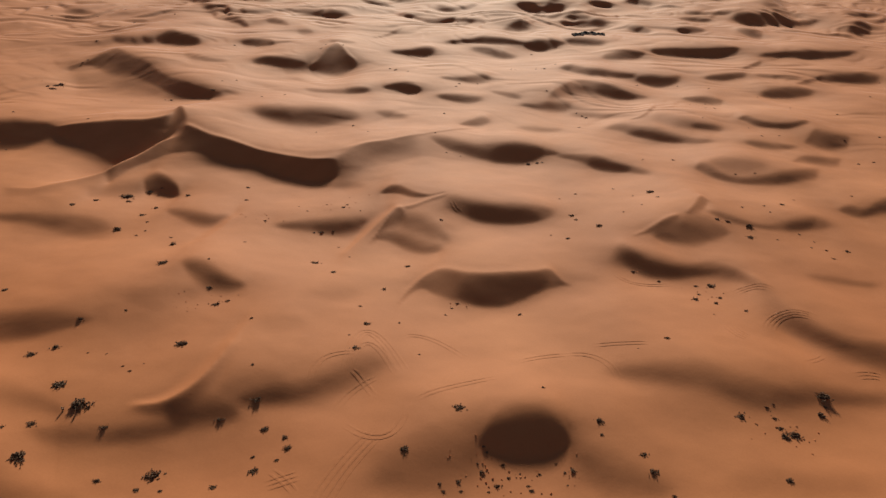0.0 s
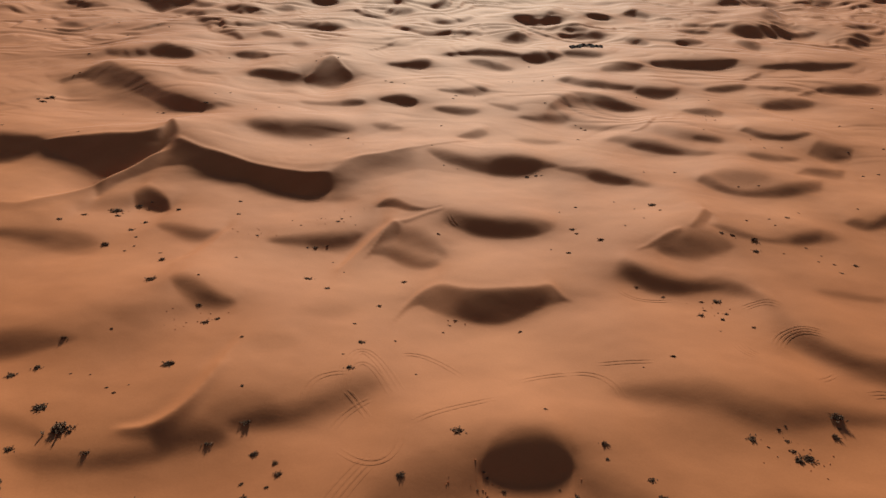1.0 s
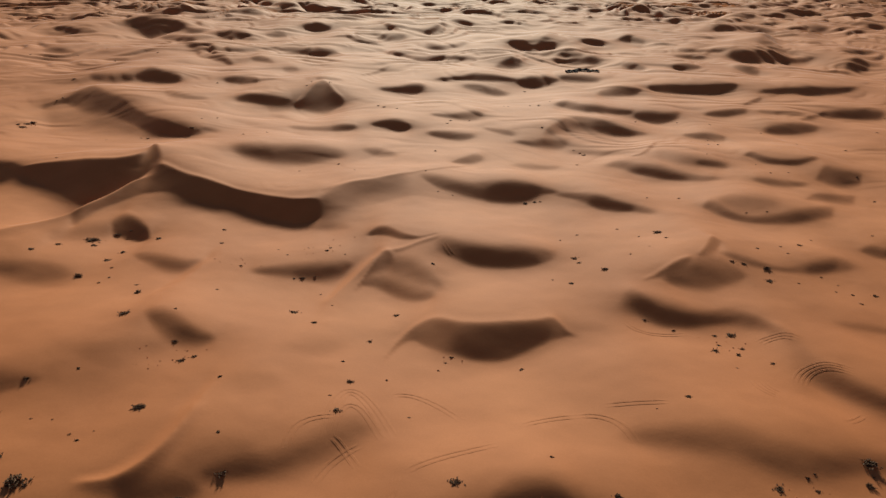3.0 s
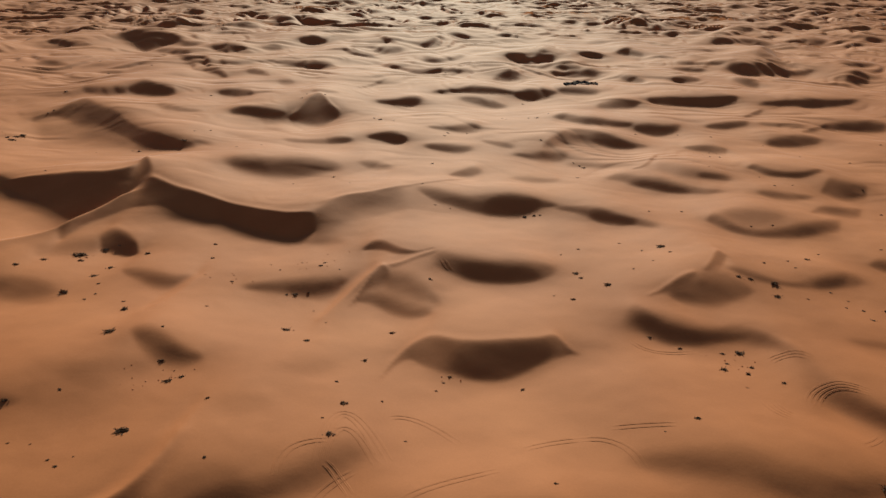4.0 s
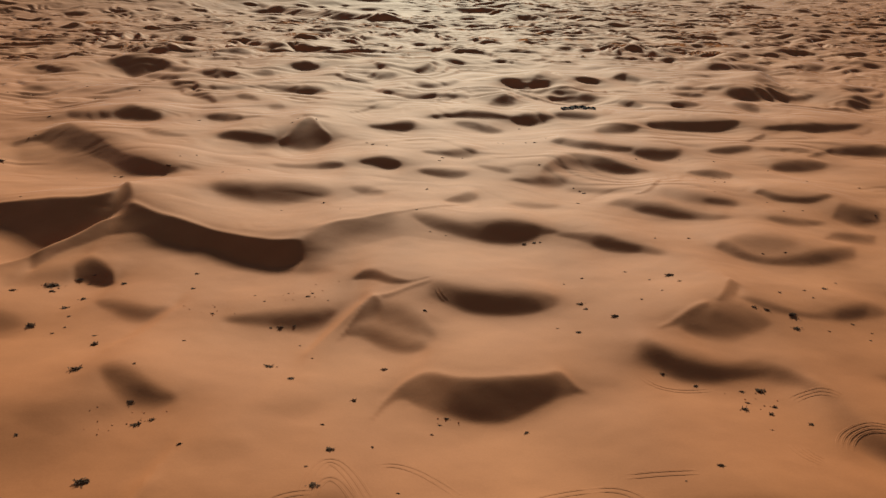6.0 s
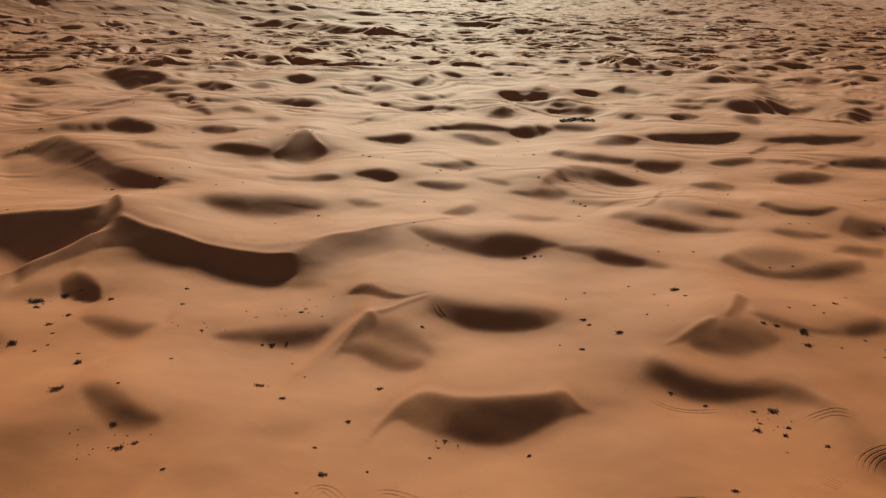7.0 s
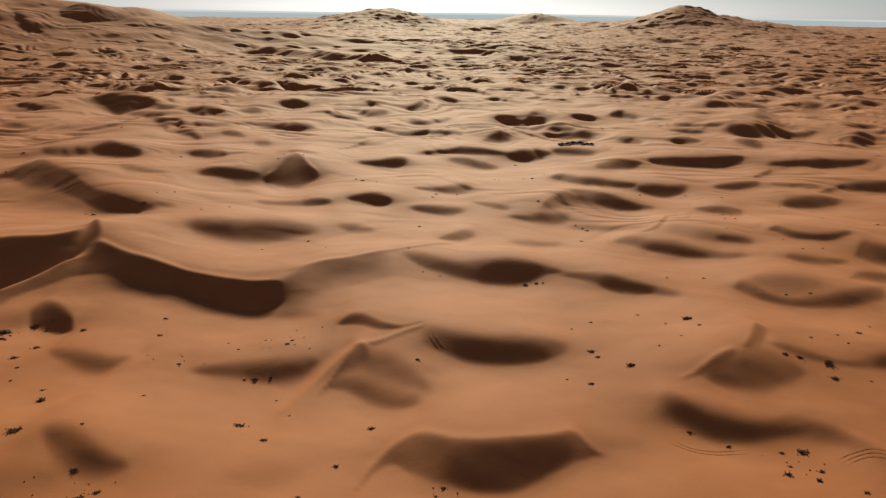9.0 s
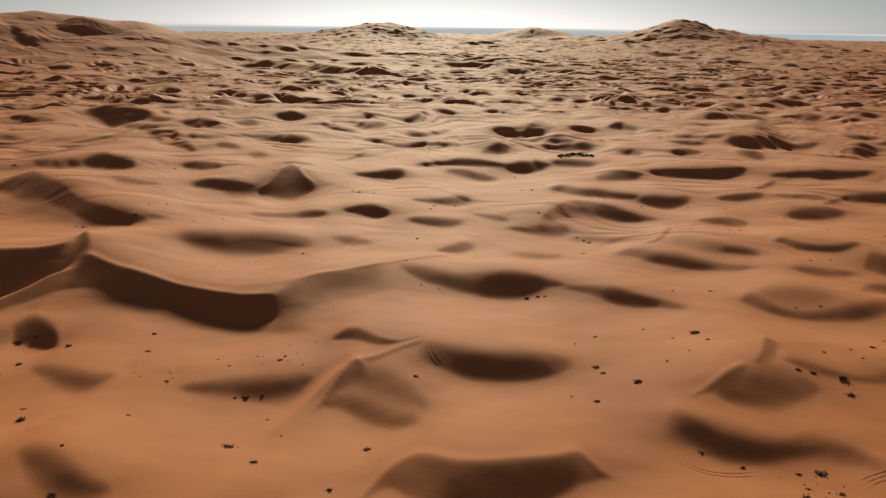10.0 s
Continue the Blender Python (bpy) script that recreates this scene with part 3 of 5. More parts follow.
lee(((-47.6, 286.9), (-38.1, 283.4), (-31.7, 282.7), (-26.9, 283.1), (-22.4, 282.5)), ((-46.6, 281.9), (-37.5, 279), (-31.1, 277.7), (-26.4, 278.3), (-22.2, 280.2)), 0.55, 0.4, 0.2, 0.12)
lee(((-32.4, 282.5), (-27.7, 282.7), (-23.3, 282.6)), ((-31.9, 278), (-27.2, 277.9), (-23.1, 279.8)), 0.66, 0.3, 0.15, 0.15)
lee(((-19.9, 285.6), (-14.4, 287.8), (-10.2, 287.1), (-5.8, 283.9)), ((-19.8, 283.8), (-14.1, 282.7), (-10, 280), (-5.7, 281.3)), 1.04, 0.25, 0.15, 0.1)
lee(((-20.8, 348.4), (-11.8, 349.9), (-5.7, 353.3), (-1.6, 353.7)), ((-20.6, 345), (-11.6, 344.9), (-5.5, 344.4), (-1.5, 347)), 0.99, 0.3, 0.15, 0.1)
lee(((0.5, 371.9), (13.7, 372.5), (22.6, 373.7), (31.4, 373.6), (38.8, 370.1)), ((0.5, 368.2), (13.6, 368.5), (22.2, 366.8), (31.1, 369.1), (38.7, 369)), 0.94, 0.3, 0.2, 0.12)
lee(((36, 369.9), (41.3, 372.8), (49, 372.5), (55, 370.7)), ((35.8, 368), (40.4, 363.9), (48, 364.8), (54.6, 368.4)), 1.04, 0.2, 0.1, 0.08)
lee(((12.2, 361.2), (19.8, 362.9), (25.8, 357.8), (32.6, 351.9)), ((12.1, 357.1), (19.3, 354.2), (25.2, 349.5), (32.2, 347.3)), 0.61, 0.3, 0.2, 0.12)
lee(((-0.4, 300.4), (7.3, 299.1), (12.6, 303.1), (17.1, 304.7), (19.2, 302.3)), ((-0.4, 297.4), (7.2, 295), (12.3, 295), (16.7, 297.2), (19, 299.2)), 0.72, 0.3, 0.25, 0.1)
lee(((-2, 277.2), (5.1, 276.5), (9.8, 275.1), (15.3, 275.7)), ((-2, 274.7), (5, 270.8), (9.5, 269.2), (15, 271.4)), 0.83, 0.3, 0.2, 0.15)
lee(((16.8, 285.8), (22.8, 280.6), (27.9, 275.7)), ((16.6, 282.8), (22.4, 275.7), (27.4, 271.3)), 0.55, 0.4, 0.2, 0.15)
lee(((44.7, 319.2), (48.9, 320.2), (55.1, 313.7), (63.8, 311.4), (73.8, 310.9)), ((44.5, 317.9), (48, 314.2), (54, 307.5), (62.7, 306.1), (73, 307.8)), 0.94, 0.3, 0.12, 0.08)
lee(((35.3, 274.7), (40.3, 283.9), (46, 292.8), (54.8, 294.2), (60.6, 289.9), (66.2, 285.2), (71.9, 282.8)), ((35, 272.4), (38.6, 273.1), (43.7, 279.3), (52.8, 284.1), (59, 282.1), (65.1, 280.6), (71.4, 281)), 0.55, 0.15, 0.25, 0.06)
lee(((53.3, 290.8), (59.4, 291.8), (63.3, 287.1), (68.5, 282.6)), ((52.4, 286.1), (57.4, 282.7), (62, 281.1), (68, 280.3)), 0.55, 0.3, 0.15, 0.15)
lee(((71.2, 307.6), (77.9, 309.1), (83, 307.8), (90.4, 310.9)), ((70.7, 305.4), (75.8, 301), (80.8, 299.8), (88.4, 304.7)), 0.99, 0.3, 0.15, 0.12)
lee(((87.6, 354.5), (95.7, 356.8), (108.2, 355.6), (119, 356.1), (127.1, 357.4)), ((86.5, 350.4), (94, 350.5), (106.5, 349.9), (117.1, 350.1), (125.6, 353.4)), 1.1, 0.15, 0.1, 0.06)
lee(((65.5, 345), (74.3, 347.6), (80.9, 349.1), (86, 350)), ((64.2, 338.7), (72.4, 339.1), (79, 341.3), (85.2, 346.9)), 0.88, 0.3, 0.2, 0.12)
lee(((97.8, 310.8), (105.2, 313.5), (117.2, 317.5)), ((96.9, 308.3), (103.2, 307.8), (115, 312.1)), 0.94, 0.2, 0.15, 0.12)
lee(((117, 325.6), (124.1, 334.2), (130.2, 340.4)), ((116.4, 324), (121.5, 327.8), (127.7, 334.5)), 0.88, 0.1, 0.3, 0.08)
lee(((130.1, 348.8), (146.3, 354.1), (155.7, 356), (167.8, 358.1), (182.6, 366.8)), ((128.2, 344.2), (144.3, 349.4), (152.3, 348.3), (164.9, 352.2), (179.4, 361)), 0.99, 0.25, 0.15, 0.12)
lee(((111.8, 291.6), (121.8, 296.6), (130.4, 299.4), (135.5, 297)), ((109.8, 287), (117.9, 287.6), (126.3, 290.7), (134.1, 294.2)), 0.83, 0.3, 0.12, 0.15)
lee(((81.7, 280.7), (86.2, 280.4), (95.5, 276.8)), ((81.2, 279), (84.8, 276), (93.3, 271.1)), 0.72, 0.2, 0.3, 0.1)
lee(((141.9, 317.1), (152.8, 321.5), (171.3, 323)), ((140, 313.3), (149.2, 314.3), (165.8, 313.3)), 0.88, 0.3, 0.2, 0.12)
lee(((130, 304.3), (138.6, 312.5), (146.6, 319.7)), ((128.9, 301.9), (135.6, 306.2), (145.1, 316.7)), 0.66, 0.1, 0.3, 0.1)
lee(((119, 317.3), (126.3, 314.4), (136, 312.9)), ((117.3, 313.1), (124.6, 310.6), (134.2, 309.3)), 0.61, 0.3, 0.2, 0.15)
lee(((-111, 234.6), (-101.7, 234.6), (-93.1, 233.5), (-82.9, 232.2), (-77.5, 235.7), (-75.5, 241.4), (-70.8, 231.4)), ((-110.1, 232.2), (-97.8, 222.7), (-86.8, 213.5), (-80.4, 215.1), (-75.6, 222.3), (-70.9, 226.1), (-69.4, 226.1)), 1.21, 0.1, 0.03, 0.05)
lee(((-137.8, 238.1), (-127.2, 236.8), (-119.6, 238.1), (-112.5, 236.7), (-107.9, 234)), ((-130.7, 223), (-122.2, 224.6), (-115.3, 226.8), (-110.5, 231), (-107.5, 232.8)), 0.94, 0.2, 0.2, 0.1)
lee(((-97.8, 191.2), (-91.5, 202.2), (-86.1, 211.2), (-80.1, 216.7), (-75.9, 223.5), (-72.9, 227.9)), ((-96.1, 187.4), (-88.4, 194.8), (-82.8, 202.5), (-78.6, 211.6), (-74.9, 219.8), (-70.7, 223.2)), -0.33, 0.2, 0.06, 0.15)
lee(((-105.4, 190.1), (-96.5, 188.3), (-89.5, 194.1), (-82.7, 202.2)), ((-102.1, 183.1), (-94.2, 182.9), (-87.5, 189.1), (-82.4, 201.2)), 0.28, 0.1, 0.6, 0.1)
lee(((-190.1, 540.6), (-186.1, 552.3), (-173.8, 550), (-160.1, 547.8), (-139.4, 520.7), (-128, 521.9)), ((-188.7, 536.7), (-182.8, 542.1), (-163.4, 517.6), (-153.2, 524.7), (-136.8, 511), (-127.1, 518)), 0.99, 0.15, 0.15, 0.15)
lee(((-226.4, 529.8), (-216.4, 528.5), (-202.5, 517.4), (-191.7, 516.5)), ((-224.3, 525), (-212.7, 519.6), (-199.7, 510.1), (-190.2, 512.7)), 0.77, 0.35, 0.2, 0.15)
lee(((-237.3, 582.3), (-235.2, 587.3), (-219.4, 569.8)), ((-236.4, 580), (-230.3, 575.2), (-213.6, 555.7)), 0.77, 0.35, 0.2, 0.15)
lee(((-199.4, 619.8), (-199.6, 637.5), (-177.3, 614.5), (-160.1, 605.7), (-145, 603)), ((-198.3, 616.3), (-191.9, 613.4), (-173.3, 600.9), (-158.3, 598.6), (-143.4, 596.7)), 0.88, 0.35, 0.2, 0.15)
lee(((-142.9, 594.8), (-131.6, 592.7), (-116.2, 586.5), (-101.3, 591.4)), ((-141.5, 588.8), (-131.4, 590.3), (-117.9, 593.6), (-100.6, 587.5)), 0.88, 0.35, 0.2, 0.15)
lee(((-124.1, 508.8), (-114.9, 508.4), (-99.5, 499.9)), ((-121.9, 500.5), (-111.2, 492.7), (-98.1, 493.2)), 0.83, 0.35, 0.2, 0.15)
lee(((-95.3, 508.5), (-90.1, 513.1), (-82.3, 512.3)), ((-94.5, 504.2), (-88.6, 504.5), (-81.5, 507.6)), 0.77, 0.35, 0.2, 0.15)
lee(((-156.3, 510.2), (-148.8, 510.3), (-127.5, 488.5)), ((-154.6, 504.8), (-144.5, 496.3), (-124.6, 478.1)), 0.66, 0.35, 0.2, 0.15)
lee(((-131, 466.6), (-112.8, 446), (-96.2, 436.5)), ((-127.1, 453.8), (-110.5, 437.3), (-95.4, 432.8)), 0.77, 0.35, 0.2, 0.15)
lee(((-99, 437.6), (-91.6, 438.9), (-84.9, 443.8)), ((-98.5, 435.7), (-90.7, 434.4), (-84, 439.2)), 0.66, 0.35, 0.2, 0.15)
lee(((-81.5, 446.5), (-72, 452.4), (-58.4, 450.9), (-44.8, 448.7)), ((-80.6, 441.5), (-70.9, 445.6), (-57.3, 442.5), (-43.6, 437.4)), 0.83, 0.35, 0.2, 0.15)
lee(((-193.9, 441.8), (-184.9, 444.8), (-176.2, 442.2)), ((-191.4, 436.5), (-181.7, 437.2), (-174, 437.1)), 0.55, 0.35, 0.2, 0.15)
lee(((-78.9, 539.4), (-71.4, 543.6), (-59.2, 537.3)), ((-78.3, 535.1), (-69.9, 532.4), (-58.7, 532.8)), 0.88, 0.35, 0.2, 0.15)
lee(((-156.5, 422.1), (-150.3, 425.1), (-143.5, 423.2)), ((-155.2, 418.7), (-148.2, 419.3), (-142.3, 419.9)), 0.55, 0.35, 0.2, 0.15)
lee(((-119.5, 658.7), (-114.3, 686.1), (-99.4, 658.1)), ((-117.1, 646.1), (-105.6, 636.3), (-97.3, 644.6)), 0.66, 0.35, 0.2, 0.15)
lee(((-93.9, 661.2), (-88.9, 683.2), (-72.6, 650.9)), ((-92.7, 652.9), (-84.5, 650.4), (-71.2, 638.7)), 0.77, 0.35, 0.2, 0.15)
lee(((-33, 557.6), (-21.7, 532.7), (-8.6, 517.5), (0.8, 533.5), (11.2, 561.8)), ((-32.2, 545.6), (-21.4, 524.4), (-8.7, 522), (0.8, 523.8), (10.8, 543)), 0.94, 0.35, 0.2, 0.15)
lee(((11.5, 578.3), (20.2, 575), (28.5, 565.7)), ((11.4, 572.4), (19.9, 566.8), (28.2, 558.6)), 0.83, 0.35, 0.2, 0.15)
lee(((38.2, 556.5), (46.7, 556.2), (55.1, 554.7)), ((38, 553.2), (46.6, 554), (54.8, 551.2)), 0.77, 0.35, 0.2, 0.15)
lee(((-3.6, 481.6), (6.4, 471.1), (21.4, 488.2)), ((-3.5, 467.5), (6.3, 464), (20.8, 475.3)), 0.77, 0.35, 0.2, 0.15)
lee(((-30.9, 500), (-23.9, 511.3), (-13.2, 512.5)), ((-30.5, 494.1), (-23.2, 496.6), (-12.9, 501.4)), 0.72, 0.35, 0.2, 0.15)
lee(((-20.9, 451.3), (-10.1, 450), (0.7, 442.6)), ((-20.6, 445.3), (-9.9, 443.2), (0.7, 436.6)), 0.66, 0.35, 0.2, 0.15)
lee(((-9.9, 439.9), (3.3, 435.9), (18.7, 430.2)), ((-9.7, 433.2), (3.2, 430.4), (18.4, 425.1)), 0.94, 0.35, 0.2, 0.15)
lee(((41.5, 481.4), (48.8, 481.5), (55.2, 474.3)), ((40.9, 475.1), (47.8, 472.3), (54.8, 470.9)), 0.77, 0.35, 0.2, 0.15)
lee(((56.8, 475.6), (64.5, 489.4), (68.1, 473.6)), ((56.4, 472.3), (61.7, 469.3), (67.2, 467.6)), 0.77, 0.35, 0.2, 0.15)
lee(((80.5, 486.5), (90.4, 491.6), (98.3, 486)), ((79.7, 482.2), (89.1, 484.5), (97.1, 480.3)), 0.72, 0.35, 0.2, 0.15)
lee(((63.1, 441.4), (70.4, 445.6), (77.5, 440)), ((62.4, 437.2), (68.7, 435.1), (76.6, 435.3)), 0.99, 0.35, 0.2, 0.15)
lee(((57.8, 432.3), (71.2, 434.4), (86.8, 433.5)), ((57.1, 427.5), (70.1, 427.6), (84.9, 424)), 0.99, 0.35, 0.2, 0.15)
lee(((101.9, 691.6), (116.8, 715.1), (119.6, 681.7)), ((99.7, 676.9), (108.3, 665.8), (117.1, 668.1)), 0.77, 0.35, 0.2, 0.15)
lee(((149.4, 446.7), (156, 452.4), (165.8, 452.3), (177.7, 453.3), (191.5, 452.3)), ((148.9, 445.2), (152.2, 441.3), (161.2, 439.5), (173.5, 442.6), (189.3, 447.1)), 1.1, 0.15, 0.1, 0.15)
lee(((176.3, 479), (195.1, 509.5), (191.4, 472.3), (195.8, 456.4), (209.6, 455.5), (225, 457.3)), ((175.4, 476.7), (179.4, 471.8), (186.4, 460.3), (197.2, 458.4), (210.1, 455.6), (223.1, 453.6)), 1.1, 0.2, 0.1, 0.15)
lee(((287.3, 676.1), (313.6, 714.6), (312.9, 689.1)), ((278.3, 656.2), (280.8, 643.4), (296.3, 654.4)), 0.99, 0.35, 0.2, 0.15)
lee(((172.1, 545.1), (184, 550.1), (204.9, 568.6), (213.4, 562.6), (220.6, 554.5)), ((170.7, 540.9), (180.5, 539.7), (200.4, 556.1), (209.1, 551.7), (218.5, 549.3)), 0.88, 0.35, 0.2, 0.15)
lee(((106.2, 501.4), (113.3, 505.6), (121.1, 493.3)), ((105.1, 496.3), (111.2, 496), (119.5, 487.1)), 0.83, 0.35, 0.2, 0.15)
lee(((114.1, 489.3), (124.3, 483), (131, 475.4)), ((112.5, 482.8), (122.9, 477.4), (129.7, 471)), 0.55, 0.35, 0.2, 0.15)
lee(((128.5, 457.5), (139.3, 456.5), (155, 457.2)), ((126.7, 451.5), (138, 452.1), (153.3, 452.5)), 0.77, 0.35, 0.2, 0.15)
lee(((121.8, 444.2), (132, 446.4), (140.8, 444)), ((120.4, 439.6), (130.3, 440.5), (139.5, 439.7)), 0.83, 0.35, 0.2, 0.15)
lee(((141.6, 411.3), (145.8, 407.9), (153.8, 405.5)), ((140.9, 409.4), (143, 400.2), (149, 394)), 0.94, 0.35, 0.2, 0.15)
lee(((237.3, 514.3), (240.3, 504.6), (249.9, 498.5), (270.1, 500.5)), ((236.4, 512.3), (240.9, 505), (254.1, 505.4), (266.9, 494.6)), 0.88, 0.35, 0.2, 0.15)
lee(((214.7, 454.3), (227.2, 461.7), (240.3, 469.2)), ((212.8, 450.3), (223.9, 455), (235.6, 460.6)), 0.66, 0.35, 0.2, 0.15)
lee(((122.7, 634.4), (133.7, 639.7), (143.6, 638.9)), ((121.1, 626.3), (131.8, 630.2), (142.2, 632.7)), 0.66, 0.35, 0.2, 0.15)
lee(((151.3, 662.8), (166.5, 681.5), (172.5, 664)), ((148, 649.1), (158.2, 648.7), (169.7, 653.9)), 0.77, 0.35, 0.2, 0.15)
lee(((204.7, 602.8), (223.7, 622.7), (234.7, 620.3)), ((198.3, 585.1), (219.1, 609.9), (232.6, 614.9)), 0.77, 0.35, 0.2, 0.15)
lee(((239.7, 574.2), (251.9, 577.2), (262.4, 575.9)), ((236.6, 566.9), (244.7, 561.1), (260.4, 571.6)), 0.66, 0.35, 0.2, 0.15)
lee(((90.1, 416.2), (94.5, 416.7), (101.1, 408.2)), ((89.4, 413), (92.6, 408.3), (99.5, 401.8)), 0.94, 0.35, 0.2, 0.15)
lee(((111.7, 406.4), (120.2, 409.8), (127.5, 408.9)), ((110.3, 401.5), (118, 402.3), (125.9, 404.1)), 0.77, 0.35, 0.2, 0.15)
lee(((178.5, 448.2), (188.7, 452.3), (198, 447.9)), ((177.4, 445.3), (186.1, 445.8), (197, 445.6)), 0.88, 0.35, 0.2, 0.15)
lee(((201.1, 424.1), (217, 438.8), (216.8, 428.6)), ((198.5, 419), (205.1, 416.5), (212.9, 421.4)), 0.77, 0.35, 0.2, 0.15)
lee(((-30.2, 373.7), (-24.4, 385.7), (-17.3, 402.2)), ((-29.9, 371.1), (-24.1, 381.5), (-17, 395.6)), 0.66, 0.1, 0.3, 0.15)
lee(((-46.9, 354.3), (-40.3, 351.5), (-34.5, 354)), ((-46.2, 349.4), (-39.8, 346.6), (-34.3, 351.4)), 0.55, 0.35, 0.2, 0.15)
lee(((29.9, 409.1), (38.1, 418.1), (44.7, 421.3)), ((29.5, 405), (36.9, 405.5), (43, 406.3)), 0.88, 0.35, 0.2, 0.15)
lee(((55, 375.2), (62.8, 375.1), (72.6, 368.4)), ((54.5, 371.5), (61.6, 368.1), (71.2, 361.7)), 0.77, 0.35, 0.2, 0.15)
lee(((-165.1, 403.3), (-158.3, 403.5), (-148.1, 401.1)), ((-163.1, 398.7), (-155.6, 396.9), (-146, 395.8)), 0.66, 0.35, 0.2, 0.15)
lee(((-112.7, 435.6), (-105.1, 431.2), (-90.6, 407.8)), ((-110.3, 427.2), (-100.6, 414.1), (-88.6, 399.6)), 0.66, 0.35, 0.2, 0.15)
lee(((-85, 414.7), (-80.7, 417.4), (-71.2, 405.9)), ((-84.3, 411.6), (-78.6, 407.3), (-70.2, 400.7)), 0.55, 0.35, 0.2, 0.15)
lee(((-65.4, 387.9), (-62.8, 392.2), (-57.6, 388.7)), ((-64.7, 383.8), (-61, 381.6), (-56.8, 383.7)), 0.44, 0.35, 0.2, 0.15)
lee(((35.7, 88.4), (47.4, 89.6), (64.2, 89.9)), ((33.8, 81.9), (44.4, 81.7), (60.6, 83.1)), 0.22, 0.5, 0.5, 0.25)
lee(((-58.4, 85.6), (-51, 85.1), (-42.8, 83.4)), ((-55.6, 79.9), (-48.9, 80.2), (-41.9, 81.1)), 0.28, 0.5, 0.4, 0.25)
lee(((-33.4, 104.2), (-30.2, 108.6), (-25.1, 109.1), (-20.9, 106.7)), ((-32.4, 99.9), (-28.4, 100), (-23.7, 100.9), (-20.2, 101.8)), 0.28, 0.5, 0.4, 0.25)
lee(((-90.6, 145.2), (-73.7, 146.6), (-55.5, 141.5), (-39.6, 141.4)), ((-74.2, 113.4), (-59.2, 111.9), (-47.1, 115.3), (-34.6, 120)), 0.18, 0.6, 0.6, 0.3)
lee(((-72.4, 110), (-54.6, 105.1), (-38.9, 103.1), (-24.3, 104.1)), ((-59.6, 85), (-46.3, 84.1), (-33.9, 85.5), (-21.1, 86.4)), 0.15, 0.6, 0.6, 0.3)
lee(((33.4, 112.1), (47, 113), (61.3, 114.4), (77.5, 116)), ((28.8, 91.1), (39.5, 88.6), (51, 89.3), (64.2, 89.9)), 0.13, 0.6, 0.6, 0.3)
lee(((-12.8, 105.4), (2.4, 105.3), (19, 103.8), (35.3, 101.9)), ((-10.3, 80.3), (2.2, 81.7), (16.3, 82), (30.1, 80.9)), 0.13, 0.6, 0.6, 0.3)
lee(((-113.3, 189.6), (-97.3, 190.3), (-78.3, 189.5), (-57.5, 179)), ((-96.2, 156), (-83.7, 158.6), (-67.1, 158.6), (-52.2, 159.7)), 0.17, 0.6, 0.6, 0.3)
lee(((51.2, 175.5), (70.9, 180.5), (88.9, 182.4), (115.3, 190.2)), ((42.6, 138.5), (54.6, 130.1), (64.9, 123.6), (80.6, 122.3)), 0.13, 0.6, 0.6, 0.3)
# -- slopes end
TABLE = shape_table()
# -- the distance
# -- dunes begin (x, y, turn, half width, bend, drop, slip length, sharpness, share)
dune(-431.1, 1040.4, -50, 73.0, -11.8, 2.68, 9.0, 0.0, 0.55)
dune(-356.8, 865.0, -38, 21.8, -0.4, 2.44, 8.3, 0.0, 0.55)
dune(-340.7, 771.4, 10, 14.1, -1.5, 1.81, 6.1, 0.0, 0.55)
dune(-246.3, 689.2, -35, 14.9, 2.9, 2.18, 7.4, 0.0, 0.55)
dune(-219.7, 579.9, -33, 11.2, 5.1, 2.29, 7.7, 0.0, 0.55)
dune(-255.8, 573.2, -37, 16.8, 2.3, 1.25, 4.2, 0.0, 0.55)
dune(-216.9, 803.3, 10, 10.2, -5.1, 2.28, 7.7, 0.0, 0.55)
dune(-184.0, 722.8, 8, 11.8, 8.3, 3.30, 11.1, 0.0, 0.55)
dune(-199.5, 692.9, 47, 16.9, -8.4, 0.83, 2.8, 0.0, 0.55)
dune(-170.6, 625.7, -18, 12.4, 8.7, 4.25, 14.3, 0.0, 0.55)
dune(-175.0, 614.3, -22, 23.3, -11.6, 0.88, 3.0, 0.0, 0.55)
dune(-109.6, 670.1, -54, 27.7, -1.2, 2.10, 7.1, 0.0, 0.55)
dune(-84.1, 657.7, -46, 34.1, -15.1, 1.37, 4.6, 0.0, 0.55)
dune(-3.3, 702.4, -54, 20.6, 1.8, 1.76, 5.9, 0.0, 0.55)
dune(6.7, 662.7, -25, 11.3, -0.9, 1.49, 5.0, 0.0, 0.55)
dune(109.0, 677.3, -7, 11.7, 8.2, 2.48, 8.4, 0.0, 0.55)
dune(148.8, 921.2, -54, 29.8, 9.2, 4.81, 16.2, 0.0, 0.55)
dune(137.4, 1070.6, 13, 32.9, 7.7, 6.62, 22.3, 0.0, 0.55)
dune(143.8, 646.0, -31, 9.0, -1.3, 2.33, 7.9, 0.0, 0.55)
dune(160.1, 668.9, 7, 10.9, 1.1, 2.12, 7.2, 0.0, 0.55)
dune(191.0, 670.3, 7, 9.4, 3.8, 1.83, 6.2, 0.0, 0.55)
dune(166.7, 600.5, -21, 10.3, 7.2, 2.95, 10.0, 0.0, 0.55)
dune(275.2, 677.7, 7, 14.4, 10.1, 4.79, 16.2, 0.0, 0.55)
dune(229.6, 601.3, 6, 12.8, 1.3, 1.86, 6.3, 0.0, 0.55)
